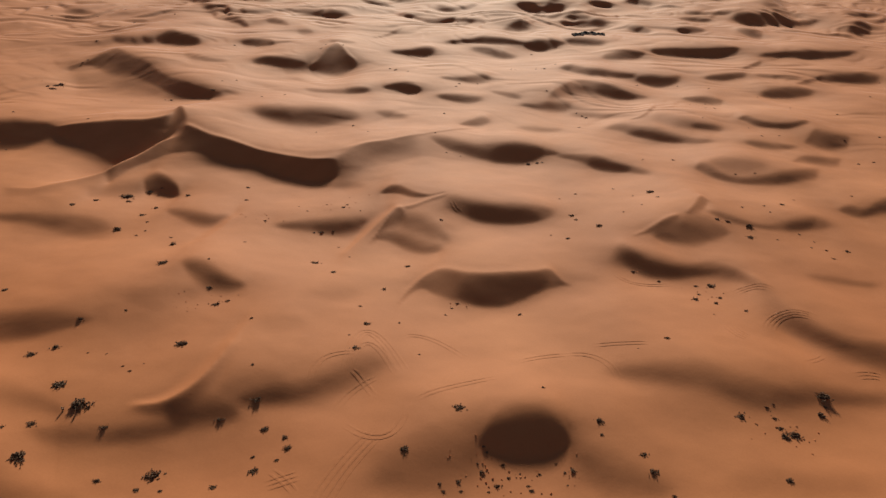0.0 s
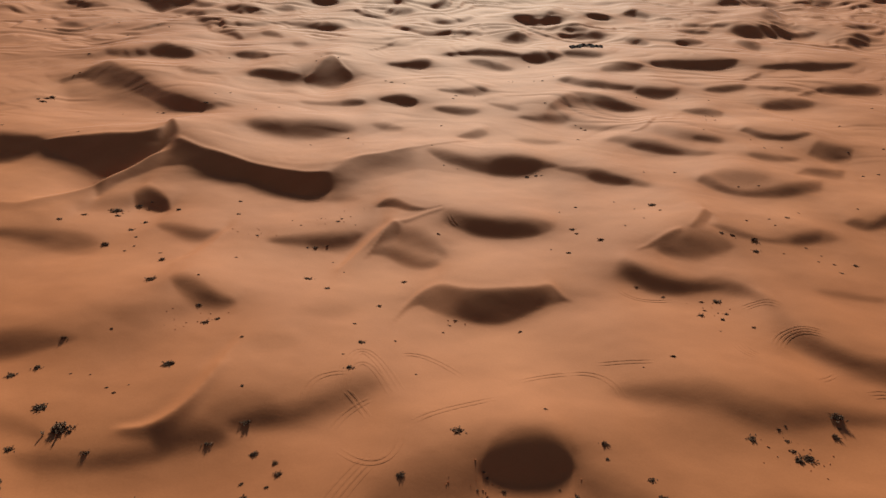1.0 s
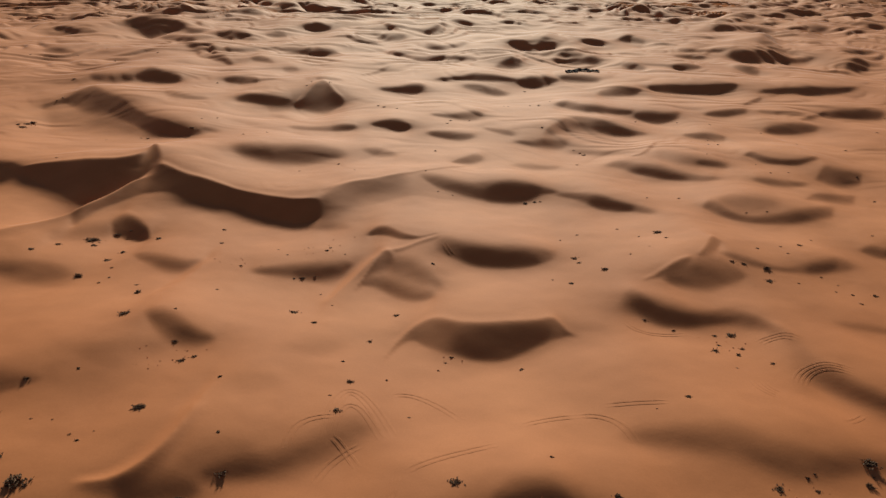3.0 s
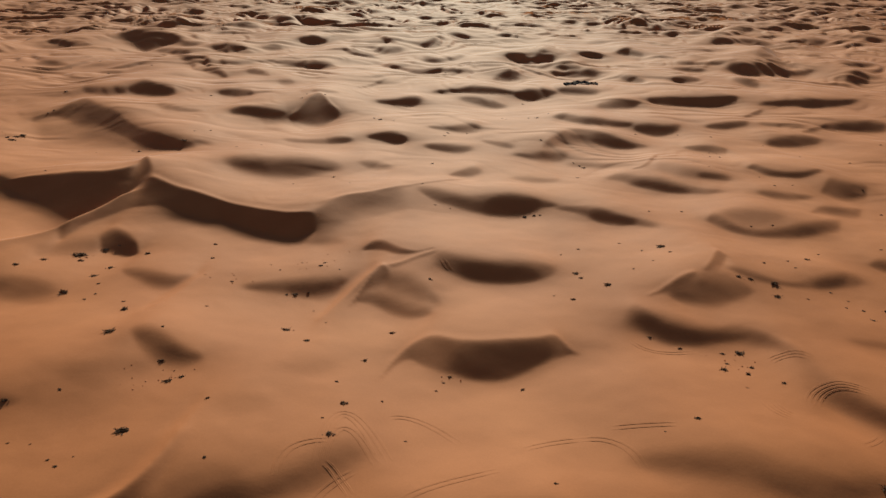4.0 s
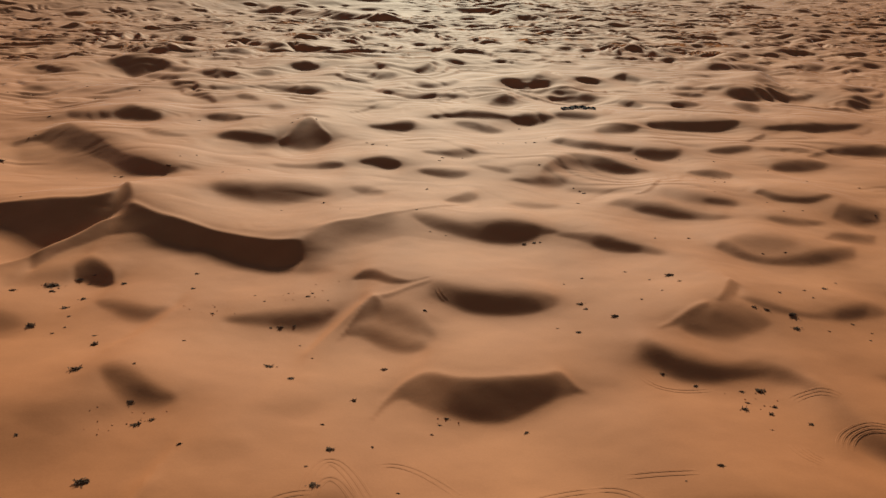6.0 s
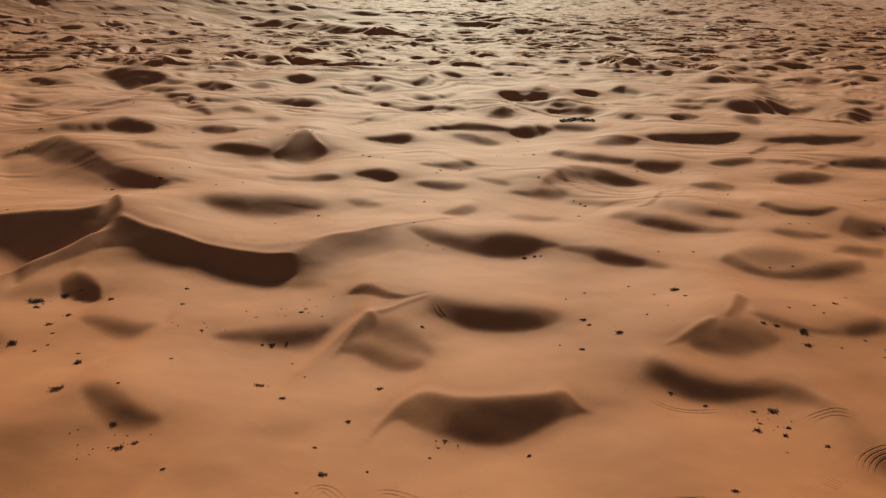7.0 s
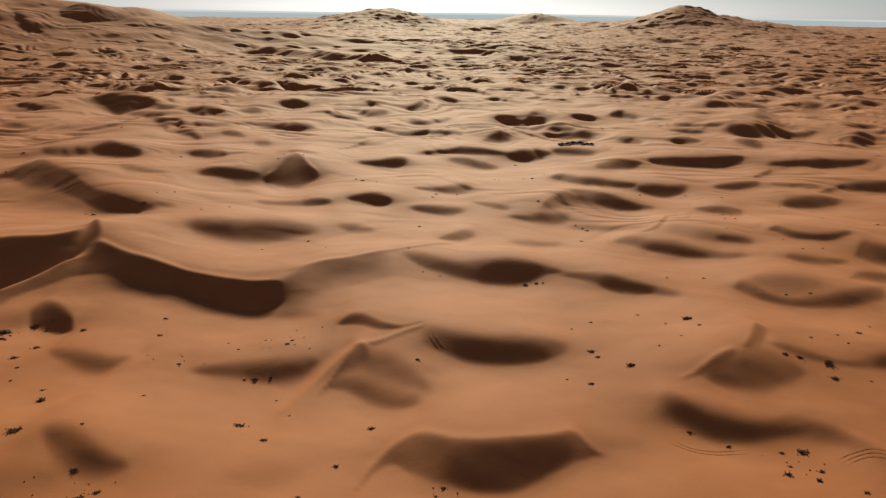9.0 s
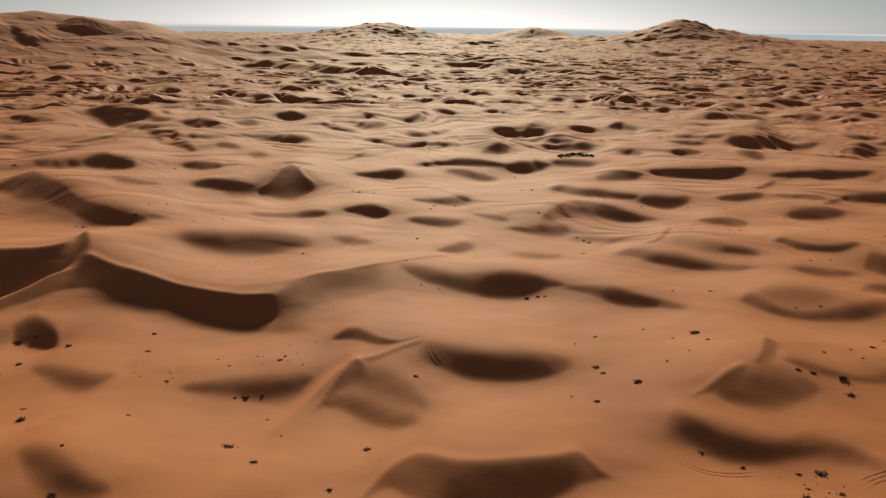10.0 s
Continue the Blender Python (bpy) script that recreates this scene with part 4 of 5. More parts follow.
dune(223.5, 632.8, 7, 13.5, 1.3, 1.98, 6.7, 0.0, 0.55)
dune(274.3, 570.8, 6, 15.0, 1.4, 1.74, 5.9, 0.0, 0.55)
dune(108.5, 1214.6, -50, 84.0, -42.0, 9.18, 31.0, 0.0, 0.55)
dune(461.8, 1740.3, 39, 71.9, 50.3, 10.72, 36.2, 0.0, 0.55)
dune(481.0, 1403.1, 49, 57.5, 40.2, 9.01, 30.4, 0.0, 0.55)
dune(836.9, 1518.5, -54, 48.5, -24.2, 8.87, 30.0, 0.0, 0.55)
dune(113.0, 1029.7, 12, 31.0, 21.7, 7.40, 25.0, 0.0, 0.55)
ridge((-205, 1110, 4.0), (-95, 985, 8.0), (5, 905, 1.5), .42, .1, 2.0)
# -- dunes end
ridge((-720, 1000, 36), (-575, 1110, 41), (-430, 1190, 36), 0.2, 0.2, 10)
ridge((-525, 1110, 45), (-477, 1170, 49), (-450, 1240, 40), 0.34, 0.25, 5)
ridge((-408, 1150, 46), (-361, 1215, 37), (-300, 1295, 16), 0.48, 0.22, 3)
# the three far peaks
ridge((-330, 2500, 6), (-56, 2430, 34), (60, 2290, 6), 0.13, 0.16, 4)
ridge((250, 3000, 4), (405, 2930, 27), (560, 2890, 4), 0.15, 0.16, 4)
ridge((590, 2490, 8), (748, 2490, 36), (930, 2400, 6), 0.13, 0.16, 4)
# single larger dunes in the distance
dune(73, 1128, -4, 48, 3, 6.5, 18, 0.3, 0.6)
dune(528, 1404, 3, 36, -6, 8, 22, 0.3, 0.6)
dune(512, 1195, 0, 22, -6, 8, 20, 0.3, 0.7)
dune(125, 900, -22, 28, 5, 6, 16, 0.4, 0.6)
dune(-515, 1060, -25, 62, 8, 6, 20, 0.3, 0.6)
dune(-66, 1180, -6, 40, 4, 5, 15, 0.3, 0.6)
dune(196, 905, 12, 26, -4, 4.5, 13, 0.3, 0.6)


def fill_dunes():
    """The dunes that nobody could tell apart, scattered by one rule over the rest of the sand sea."""
    rng = random.Random(11)
    known = np.array([(d[0], d[1], d[3]) for d in DUNES])
    ring = 60.0
    while ring < 4200:
        big = 1.0 if ring < 900 else min(1.7, 1 + (ring - 900) / 1000)
        ring += 15 * big
        n = int(2.0 * ring / (21 * big))
        for k in range(n):
            a = -1.0 + 2.0 * (k + rng.random()) / max(n, 1)
            r = ring + rng.uniform(-10, 10)
            x, y = r * math.sin(a), r * math.cos(a)
            half = min(24, rng.lognormvariate(2.15, 0.38)) * big
            slip = half * rng.uniform(0.35, 0.65)
            drop = slip * rng.uniform(0.26, 0.4)
            turn, bend, sharp = rng.gauss(-6, 26), half * rng.uniform(-0.15, 0.45), rng.choice((0, 0.2, 0.5, 0.8))
            room = np.hypot(known[:, 0] - x, known[:, 1] - y) - known[:, 2]
            inside = r < 610 and abs(a) < 0.66
            if room.min() < half * 0.5 or inside or rng.random() < (0.93 if math.hypot(x + 470, y - 1190) < 280 else 0.6):
                continue
            dune(x, y, turn, half, bend, drop, slip, sharp, rng.uniform(0.45, 0.75), 2.4)


fill_dunes()
FACES = np.array(DUNES)
REACH = np.hypot(FACES[:, 3], np.abs(FACES[:, 4]) + np.maximum(FACES[:, 9], FACES[:, 6] + FACES[:, 10])) + 1


FINE = 780


def build_ground():
    """One sheet of sand: rings round the start of the flight, close where the flight passes, out to the horizon."""
    r, radii = 12.0, [12.0]
    while r < 4900:
        fit = (0.0007 if r < 180 else 0.0005) * (r * r + 4900) / 70
        r += min(max(fit, 0.12 if r > 70 else 3.0), 2.4 if r < 1500 else 5.0 if r < 2600 else 14.0)
        radii.append(r)
    radii = np.array(radii)
    fine = np.linspace(-0.64, 0.64, FINE)
    side = 0.64 + (2 * math.pi - 1.28) * np.linspace(0, 1, 50)[1:-1]
    angles = np.concatenate([fine, side])
    m, n = len(radii), len(angles)
    R, A = np.meshgrid(radii, angles, indexing="ij")
    X, Y = R * np.sin(A), R * np.cos(A)
    Z = base_height(X, Y)
    for q, reach in zip(FACES, REACH):
        rc, ac = math.hypot(q[0], q[1]), math.atan2(q[0], q[1])
        i0, i1 = np.searchsorted(radii, rc - reach), np.searchsorted(radii, rc + reach)
        w = math.asin(min(1, reach / max(rc, reach)))
        j0, j1 = np.searchsorted(fine, ac - w), np.searchsorted(fine, ac + w)
        if i1 > i0 and j1 > j0:
            Z[i0:i1, j0:j1] += face_height(X[i0:i1, j0:j1] - q[0], Y[i0:i1, j0:j1] - q[1], *q[2:])
        if abs(ac) + w > 0.64:
            Z[i0:i1, FINE:] += face_height(X[i0:i1, FINE:] - q[0], Y[i0:i1, FINE:] - q[1], *q[2:])
    k = int(np.searchsorted(radii, 730))
    Z[:k] += table_height(X[:k], Y[:k])
    top = np.zeros(Z.shape)
    for line, steep, gentle, soft, reach in RIDGES:
        rc, ac = math.hypot(*line[20, :2]), math.atan2(*line[20, :2])
        i0, i1 = np.searchsorted(radii, rc - reach), np.searchsorted(radii, rc + reach)
        w = math.asin(min(1, reach / max(rc, reach)))
        spans = [slice(np.searchsorted(fine, ac - w), np.searchsorted(fine, ac + w))]
        if abs(ac) + w > 0.64:
            spans.append(slice(FINE, n))
        for k in spans:
            top[i0:i1, k] = np.maximum(top[i0:i1, k], ridge_height(X[i0:i1, k], Y[i0:i1, k], line, steep, gentle, soft))
    Z += top
    co = np.concatenate([np.stack([X.ravel(), Y.ravel(), Z.ravel()], 1), [[0, 0, 0]]])
    i, j = np.meshgrid(np.arange(m - 1), np.arange(n), indexing="ij")
    j2 = (j + 1) % n
    quads = np.stack([i * n + j, (i + 1) * n + j, (i + 1) * n + j2, i * n + j2], -1).reshape(-1, 4)[:, ::-1]
    k = np.arange(n)
    tris = np.stack([np.full(n, m * n), (k + 1) % n, k], 1)
    loops = np.concatenate([quads.ravel(), tris.ravel()]).astype(np.int32)
    starts = np.concatenate([np.arange(len(quads)) * 4, len(quads) * 4 + np.arange(n) * 3]).astype(np.int32)
    me = bpy.data.meshes.new("ground")
    me.vertices.add(len(co))
    me.vertices.foreach_set("co", co.astype(np.float32).ravel())
    me.loops.add(len(loops))
    me.loops.foreach_set("vertex_index", loops)
    me.polygons.add(len(starts))
    me.polygons.foreach_set("loop_start", starts)
    me.polygons.foreach_set("use_smooth", np.ones(len(starts), dtype=bool))
    me.update(calc_edges=True)
    me.validate()
    me.materials.append(SAND)
    return tagged(new("ground", me), "orange wind-shaped sand dunes with dark slip faces", "sand dunes", kind="structure")


ground = build_ground()


def build_horizon():
    """The flat country beyond the sand, a low far rim all round, with haze painted on."""
    m, t, b = material("painted_far_haze", 1.0, 0.0)
    # airlight is put into the grey and the glow; the rim is no lamp
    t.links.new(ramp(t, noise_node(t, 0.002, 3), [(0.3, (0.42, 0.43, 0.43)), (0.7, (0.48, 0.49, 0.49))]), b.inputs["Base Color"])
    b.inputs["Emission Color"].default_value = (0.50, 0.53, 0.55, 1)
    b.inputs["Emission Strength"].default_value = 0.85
    bm = bmesh.new()
    rows = []
    for r, z in ((4700, -6), (4760, 24), (4840, 33), (4860, -6)):
        rows.append([bm.verts.new((r * math.sin(a), r * math.cos(a), z + (2.5 * math.sin(7 * a) + 1.5 * math.sin(17 * a) if z > 0 else 0)))
                     for a in (2 * math.pi * k / 160 for k in range(160))])
    for lo, hi in zip(rows, rows[1:]):
        for k in range(160):
            bm.faces.new((lo[k], lo[(k + 1) % 160], hi[(k + 1) % 160], hi[k]))
    me = bpy.data.meshes.new("backdrop")
    bm.to_mesh(me)
    bm.free()
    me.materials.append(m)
    return tagged(new("backdrop", me), "far plain on the horizon, its grey-blue haze painted and glowing", "distant plain", kind="structure")


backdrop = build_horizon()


# ---- things on the sand ----
def part(name, bm, mat, parent, label=""):
    me = bpy.data.meshes.new(name)
    bm.to_mesh(me)
    bm.free()
    me.materials.append(mat)
    ob = new(name, me)
    ob.parent = parent
    return tagged(ob, label)


def plant_material(name, lo, hi):
    m, t, b = material(name, 0.8, 0.15)
    t.links.new(ramp(t, noise_node(t, 9.0, 5), [(0.3, lo), (0.7, hi)]), b.inputs["Base Color"])
    return m


TWIG = plant_material("dry_twig", (0.10, 0.060, 0.036), (0.19, 0.115, 0.07))
LEAF = plant_material("dusty_foliage", (0.12, 0.06, 0.03), (0.25, 0.12, 0.06))


def stalk(bm, base, way, length, thick, droop, rng, joints=3):
    """A tapered three-sided stem that leans over; returns its points."""
    p, d, rings, points = Vector(base), Vector(way).normalized(), [], []
    for k in range(joints + 1):
        w = thick * (1 - 0.85 * k / joints)
        side = d.cross(Vector((0.3, 0.9, 0.2))).normalized()
        up = side.cross(d)
        rings.append([bm.verts.new(p + w * (math.cos(a) * side + math.sin(a) * up)) for a in (0, 2.09, 4.19)])
        points.append(p.copy())
        p = p + d * (length / joints)
        d = (d + Vector((rng.uniform(-0.2, 0.2), rng.uniform(-0.2, 0.2), -droop))).normalized()
    for lo, hi in zip(rings, rings[1:]):
        for a in range(3):
            bm.faces.new((lo[a], lo[(a + 1) % 3], hi[(a + 1) % 3], hi[a]))
    return points


def leaf(bm, at, way, size):
    side = way.cross(Vector((0.1, 0.2, 1))).normalized() * size * 0.34
    lift = Vector((0, 0, size * 0.12))
    a, b = bm.verts.new(at), bm.verts.new(at + way * size)
    c, d, e = bm.verts.new(at + way * size * 0.5 + side), bm.verts.new(at + way * size * 0.5 - side), bm.verts.new(at + way * size * 0.5 + lift)
    for f in ((a, c, e), (c, b, e), (b, d, e), (d, a, e)):
        bm.faces.new(f)


def make_shrub(seed, low, lean):
    """A wind-bent desert shrub, one metre across."""
    rng = random.Random(seed)
    root = new("desert_shrub")
    twigs, leaves = bmesh.new(), bmesh.new()
    for k in range(60):
        a, r = rng.uniform(0, 6.283), abs(rng.gauss(0, 0.2))
        base = (r * math.cos(a) * 1.5, r * math.sin(a), -0.06)
        way = Vector((math.cos(a) * rng.uniform(0.2, 1.0) + lean, math.sin(a) * rng.uniform(0.2, 0.9), rng.uniform(0.5, 1.3) * low))
        pts = stalk(twigs, base, way, rng.uniform(0.12, 0.3), 0.011, 0.12, rng)
        for j in range(10):
            q = pts[1].lerp(pts[-1], rng.random()) if j % 2 else pts[2].lerp(pts[-1], rng.random())
            w = Vector((rng.gauss(0, 1), rng.gauss(0, 1), rng.gauss(0.4, 0.7))).normalized()
            leaf(leaves, q, w, rng.uniform(0.09, 0.17))
    tagged(part("stems", twigs, TWIG, root), kind="stuff")
    tagged(part("foliage", leaves, LEAF, root), kind="stuff")
    return tagged(root, "dark dry desert shrub rooted in orange sand", "shrub", "shrubs on the dunes")


SHRUBS = [make_shrub(40 + k, (0.9, 0.6, 1.1, 0.75, 0.5)[k], (0.25, 0.5, 0.0, -0.3, 0.1)[k]) for k in range(5)]
WAITING = list(SHRUBS)
planted = random.Random(5)


def shrub(x, y, size):
    m = pose(x, y, ground_z(x, y) - 0.03 * size, 0, 0, planted.uniform(-40, 40))
    if WAITING:
        ob = WAITING.pop()
        ob.matrix_basis = m
    else:
        ob = copy_thing(planted.choice(SHRUBS), m)
    s = size * planted.uniform(0.6, 0.78)
    ob.scale = (s, s, s * planted.uniform(0.8, 1.1))
    if size > 2.0:
        tagged(ob, "broad dark bush with tangled dry stems on sand")
    return ob


# -- shrubs begin (x, y, width)
shrub(-52.2, 144.7, 2.28)
shrub(-54.3, 157.0, 1.96)
shrub(-69.7, 168.1, 2.29)
shrub(-75.0, 188.8, 3.10)
shrub(-73.4, 185.7, 1.67)
shrub(-65.4, 181.2, 1.62)
shrub(-64.4, 171.7, 1.04)
shrub(-66.9, 176.3, 1.85)
shrub(-84.0, 179.4, 1.65)
shrub(-80.4, 184.3, 1.67)
shrub(-60.3, 124.5, 1.44)
shrub(-79.3, 137.1, 1.62)
shrub(-45.2, 184.8, 1.34)
shrub(-38.7, 130.3, 2.02)
shrub(-41.4, 136.2, 1.26)
shrub(-36.9, 131.3, 1.22)
shrub(-64.1, 163.8, 0.75)
shrub(-56.0, 161.7, 0.88)
shrub(-46.9, 194.2, 1.11)
shrub(-39.6, 157.3, 0.84)
shrub(-63.0, 166.3, 0.89)
shrub(-43.6, 144.9, 0.89)
shrub(-31.2, 124.0, 0.87)
shrub(-53.5, 127.2, 0.72)
shrub(-59.6, 187.7, 1.39)
shrub(-38.0, 170.7, 0.88)
shrub(-70.8, 193.5, 1.70)
shrub(-67.9, 194.3, 1.13)
shrub(-24.2, 149.9, 2.03)
shrub(-5.8, 149.6, 1.56)
shrub(-20.0, 144.8, 1.52)
shrub(-9.9, 138.6, 1.04)
shrub(-11.9, 123.7, 1.53)
shrub(-21.5, 177.5, 1.28)
shrub(-20.8, 179.1, 0.77)
shrub(-29.5, 176.3, 0.64)
shrub(3.7, 134.6, 1.02)
shrub(2.7, 132.9, 0.61)
shrub(0.6, 168.5, 1.00)
shrub(29.7, 172.7, 1.54)
shrub(30.3, 170.3, 1.02)
shrub(27.2, 160.4, 1.08)
shrub(14.7, 130.5, 0.81)
shrub(1.5, 130.2, 0.60)
shrub(-13.5, 130.5, 0.70)
shrub(32.5, 186.7, 0.82)
shrub(28.2, 182.9, 0.67)
shrub(-6.4, 125.4, 0.58)
shrub(-25.1, 167.0, 1.21)
shrub(-26.8, 166.7, 0.85)
shrub(-22.7, 167.3, 0.85)
shrub(-25.5, 180.0, 0.52)
shrub(-32.0, 179.8, 0.52)
shrub(-17.5, 175.5, 0.51)
shrub(-20.6, 159.5, 0.59)
shrub(-17.7, 153.0, 0.58)
shrub(23.9, 162.7, 0.61)
shrub(50.0, 185.7, 2.25)
shrub(50.6, 180.9, 0.97)
shrub(34.6, 165.7, 1.50)
shrub(68.6, 176.7, 1.09)
shrub(79.2, 180.6, 1.40)
shrub(67.0, 166.8, 1.83)
shrub(65.6, 161.7, 1.79)
shrub(60.3, 168.3, 1.56)
shrub(62.6, 168.0, 1.31)
shrub(51.9, 142.2, 1.99)
shrub(47.1, 135.7, 1.91)
shrub(50.6, 134.5, 1.27)
shrub(52.1, 137.0, 1.08)
shrub(55.2, 131.6, 1.05)
shrub(45.5, 184.0, 0.83)
shrub(74.5, 175.0, 0.68)
shrub(80.7, 158.6, 0.77)
shrub(85.0, 158.5, 1.16)
shrub(80.4, 154.3, 0.99)
shrub(77.9, 166.2, 0.79)
shrub(71.5, 161.6, 0.65)
shrub(74.6, 179.0, 0.69)
shrub(83.9, 185.4, 0.72)
shrub(99.0, 188.3, 0.75)
shrub(48.6, 129.4, 0.61)
shrub(42.1, 190.5, 0.71)
shrub(45.8, 176.1, 0.53)
shrub(41.0, 172.4, 0.64)
shrub(37.9, 146.2, 0.89)
shrub(42.2, 143.0, 0.77)
shrub(49.0, 141.9, 0.88)
shrub(48.5, 138.2, 0.86)
shrub(80.1, 201.5, 0.75)
shrub(79.9, 162.9, 0.65)
shrub(77.9, 159.5, 0.64)
shrub(-51.2, 100.4, 3.38)
shrub(-55.3, 89.8, 3.08)
shrub(-36.7, 87.3, 2.24)
shrub(-56.5, 96.7, 1.59)
shrub(-64.6, 115.0, 2.18)
shrub(-61.5, 116.9, 1.79)
shrub(-56.2, 105.6, 2.59)
shrub(-40.9, 116.7, 2.27)
shrub(-43.5, 86.0, 1.05)
shrub(-28.2, 84.8, 1.15)
shrub(-23.5, 87.7, 1.70)
shrub(-20.6, 94.1, 1.35)
shrub(-19.8, 91.8, 1.40)
shrub(-23.8, 96.1, 1.78)
shrub(-30.5, 98.2, 1.33)
shrub(-26.0, 102.3, 1.86)
shrub(-28.0, 109.2, 0.71)
shrub(-45.9, 95.8, 1.36)
shrub(-38.0, 84.4, 1.11)
shrub(-34.9, 84.3, 0.78)
shrub(-20.9, 89.5, 0.70)
shrub(-24.3, 90.5, 0.71)
shrub(-48.4, 110.6, 0.56)
shrub(-46.8, 109.1, 0.74)
shrub(-55.4, 114.7, 0.58)
shrub(-45.3, 111.1, 0.46)
shrub(-52.3, 114.4, 0.48)
shrub(-60.1, 95.6, 0.89)
shrub(3.3, 98.6, 2.21)
shrub(-4.1, 90.1, 1.49)
shrub(-12.9, 114.9, 1.61)
shrub(-14.3, 119.2, 0.65)
shrub(-2.7, 114.5, 0.54)
shrub(0.6, 85.0, 0.72)
shrub(3.0, 85.7, 0.87)
shrub(8.0, 85.6, 1.16)
shrub(6.1, 87.7, 0.88)
shrub(9.0, 89.5, 0.89)
shrub(12.4, 85.1, 1.16)
shrub(18.2, 88.1, 1.20)
shrub(17.1, 88.1, 0.60)
shrub(16.2, 89.9, 0.60)
shrub(6.9, 91.2, 0.75)
shrub(12.1, 86.0, 0.58)
shrub(9.6, 87.3, 0.59)
shrub(15.7, 103.6, 0.75)
shrub(6.5, 91.9, 0.60)
shrub(3.3, 84.2, 0.65)
shrub(1.1, 83.9, 0.65)
shrub(6.9, 84.4, 0.50)
shrub(5.6, 89.0, 0.44)
shrub(11.2, 88.2, 0.44)
shrub(13.8, 88.2, 0.52)
shrub(17.2, 85.8, 0.44)
shrub(58.2, 105.9, 2.75)
shrub(56.4, 101.8, 1.62)
shrub(43.9, 100.1, 1.73)
shrub(48.9, 97.9, 1.39)
shrub(50.5, 96.7, 2.08)
shrub(49.0, 96.0, 1.89)
shrub(27.7, 90.1, 1.23)
shrub(28.3, 86.9, 1.36)
shrub(46.0, 86.6, 1.44)
shrub(30.1, 82.8, 0.89)
shrub(22.8, 96.5, 1.28)
shrub(22.7, 93.7, 0.78)
shrub(37.6, 118.6, 0.94)
shrub(32.2, 115.3, 0.46)
shrub(48.4, 102.2, 0.71)
shrub(49.6, 102.9, 0.53)
shrub(48.9, 100.0, 0.88)
shrub(57.8, 103.7, 0.73)
shrub(-133.6, 289.4, 3.05)
shrub(-132.6, 283.9, 2.59)
shrub(-132.6, 291.7, 2.62)
shrub(-74.5, 273.2, 2.03)
shrub(-70.0, 287.3, 1.08)
shrub(-73.9, 282.9, 0.86)
shrub(-57.4, 267.3, 0.73)
shrub(-50.8, 271.5, 0.78)
shrub(-88.0, 271.3, 1.57)
shrub(-127.0, 244.7, 1.17)
shrub(-144.0, 356.9, 1.58)
shrub(-85.4, 352.4, 1.25)
shrub(-149.9, 420.1, 1.43)
shrub(-90.3, 272.2, 0.79)
shrub(-134.0, 320.9, 1.21)
shrub(-135.1, 318.3, 0.96)
shrub(-135.1, 286.6, 1.75)
shrub(-172.9, 434.6, 1.26)
shrub(-192.1, 425.7, 1.26)
shrub(-164.0, 449.3, 1.30)
shrub(-133.4, 432.8, 1.23)
shrub(-120.3, 219.4, 0.85)
shrub(-120.4, 224.2, 0.86)
shrub(-102.6, 239.2, 0.75)
shrub(-101.4, 272.0, 0.59)
shrub(-25.2, 238.8, 1.19)
shrub(1.5, 254.4, 1.08)
shrub(-39.3, 341.5, 1.25)
shrub(-46.6, 345.5, 0.99)
shrub(-16.5, 312.5, 1.73)
shrub(6.8, 292.0, 1.24)
shrub(5.6, 286.7, 1.01)
shrub(43.9, 263.0, 0.74)
shrub(46.3, 258.4, 1.46)
shrub(42.0, 244.5, 1.05)
shrub(38.4, 356.1, 1.22)
shrub(39.7, 318.6, 1.83)
shrub(27.2, 320.5, 0.90)
shrub(-1.1, 227.0, 0.63)
shrub(2.0, 215.0, 0.61)
shrub(23.6, 211.0, 1.51)
shrub(26.0, 211.7, 1.21)
shrub(-47.6, 338.8, 1.18)
shrub(-60.6, 443.7, 1.46)
shrub(-18.8, 315.0, 1.09)
shrub(-11.8, 309.6, 0.86)
shrub(-35.4, 234.1, 0.66)
shrub(-20.1, 229.4, 0.50)
shrub(8.6, 428.5, 1.17)
shrub(36.1, 280.1, 0.98)
shrub(45.3, 260.4, 0.92)
shrub(27.4, 211.8, 0.91)
shrub(28.6, 319.1, 0.67)
shrub(36.6, 319.4, 0.91)
shrub(44.8, 326.1, 0.93)
shrub(5.7, 213.6, 0.60)
shrub(13.3, 295.2, 0.83)
shrub(92.5, 232.6, 0.89)
shrub(98.2, 234.3, 0.71)
shrub(117.1, 234.0, 0.92)
shrub(128.1, 264.1, 0.99)
shrub(128.9, 237.3, 1.12)
shrub(113.8, 216.6, 1.01)
shrub(62.2, 213.0, 0.93)
shrub(53.8, 211.4, 0.92)
shrub(118.1, 217.1, 1.03)
shrub(109.5, 285.4, 0.85)
shrub(70.7, 298.6, 1.03)
shrub(79.7, 247.9, 0.72)
shrub(85.6, 299.6, 0.87)
shrub(94.7, 293.1, 0.86)
shrub(150.3, 288.9, 1.09)
shrub(114.8, 269.2, 0.59)
shrub(86.1, 266.6, 0.99)
shrub(89.1, 266.5, 0.95)
shrub(88.3, 274.2, 0.80)
shrub(91.8, 241.6, 0.72)
shrub(75.1, 201.3, 0.75)
shrub(166.2, 314.7, 0.97)
# -- shrubs end


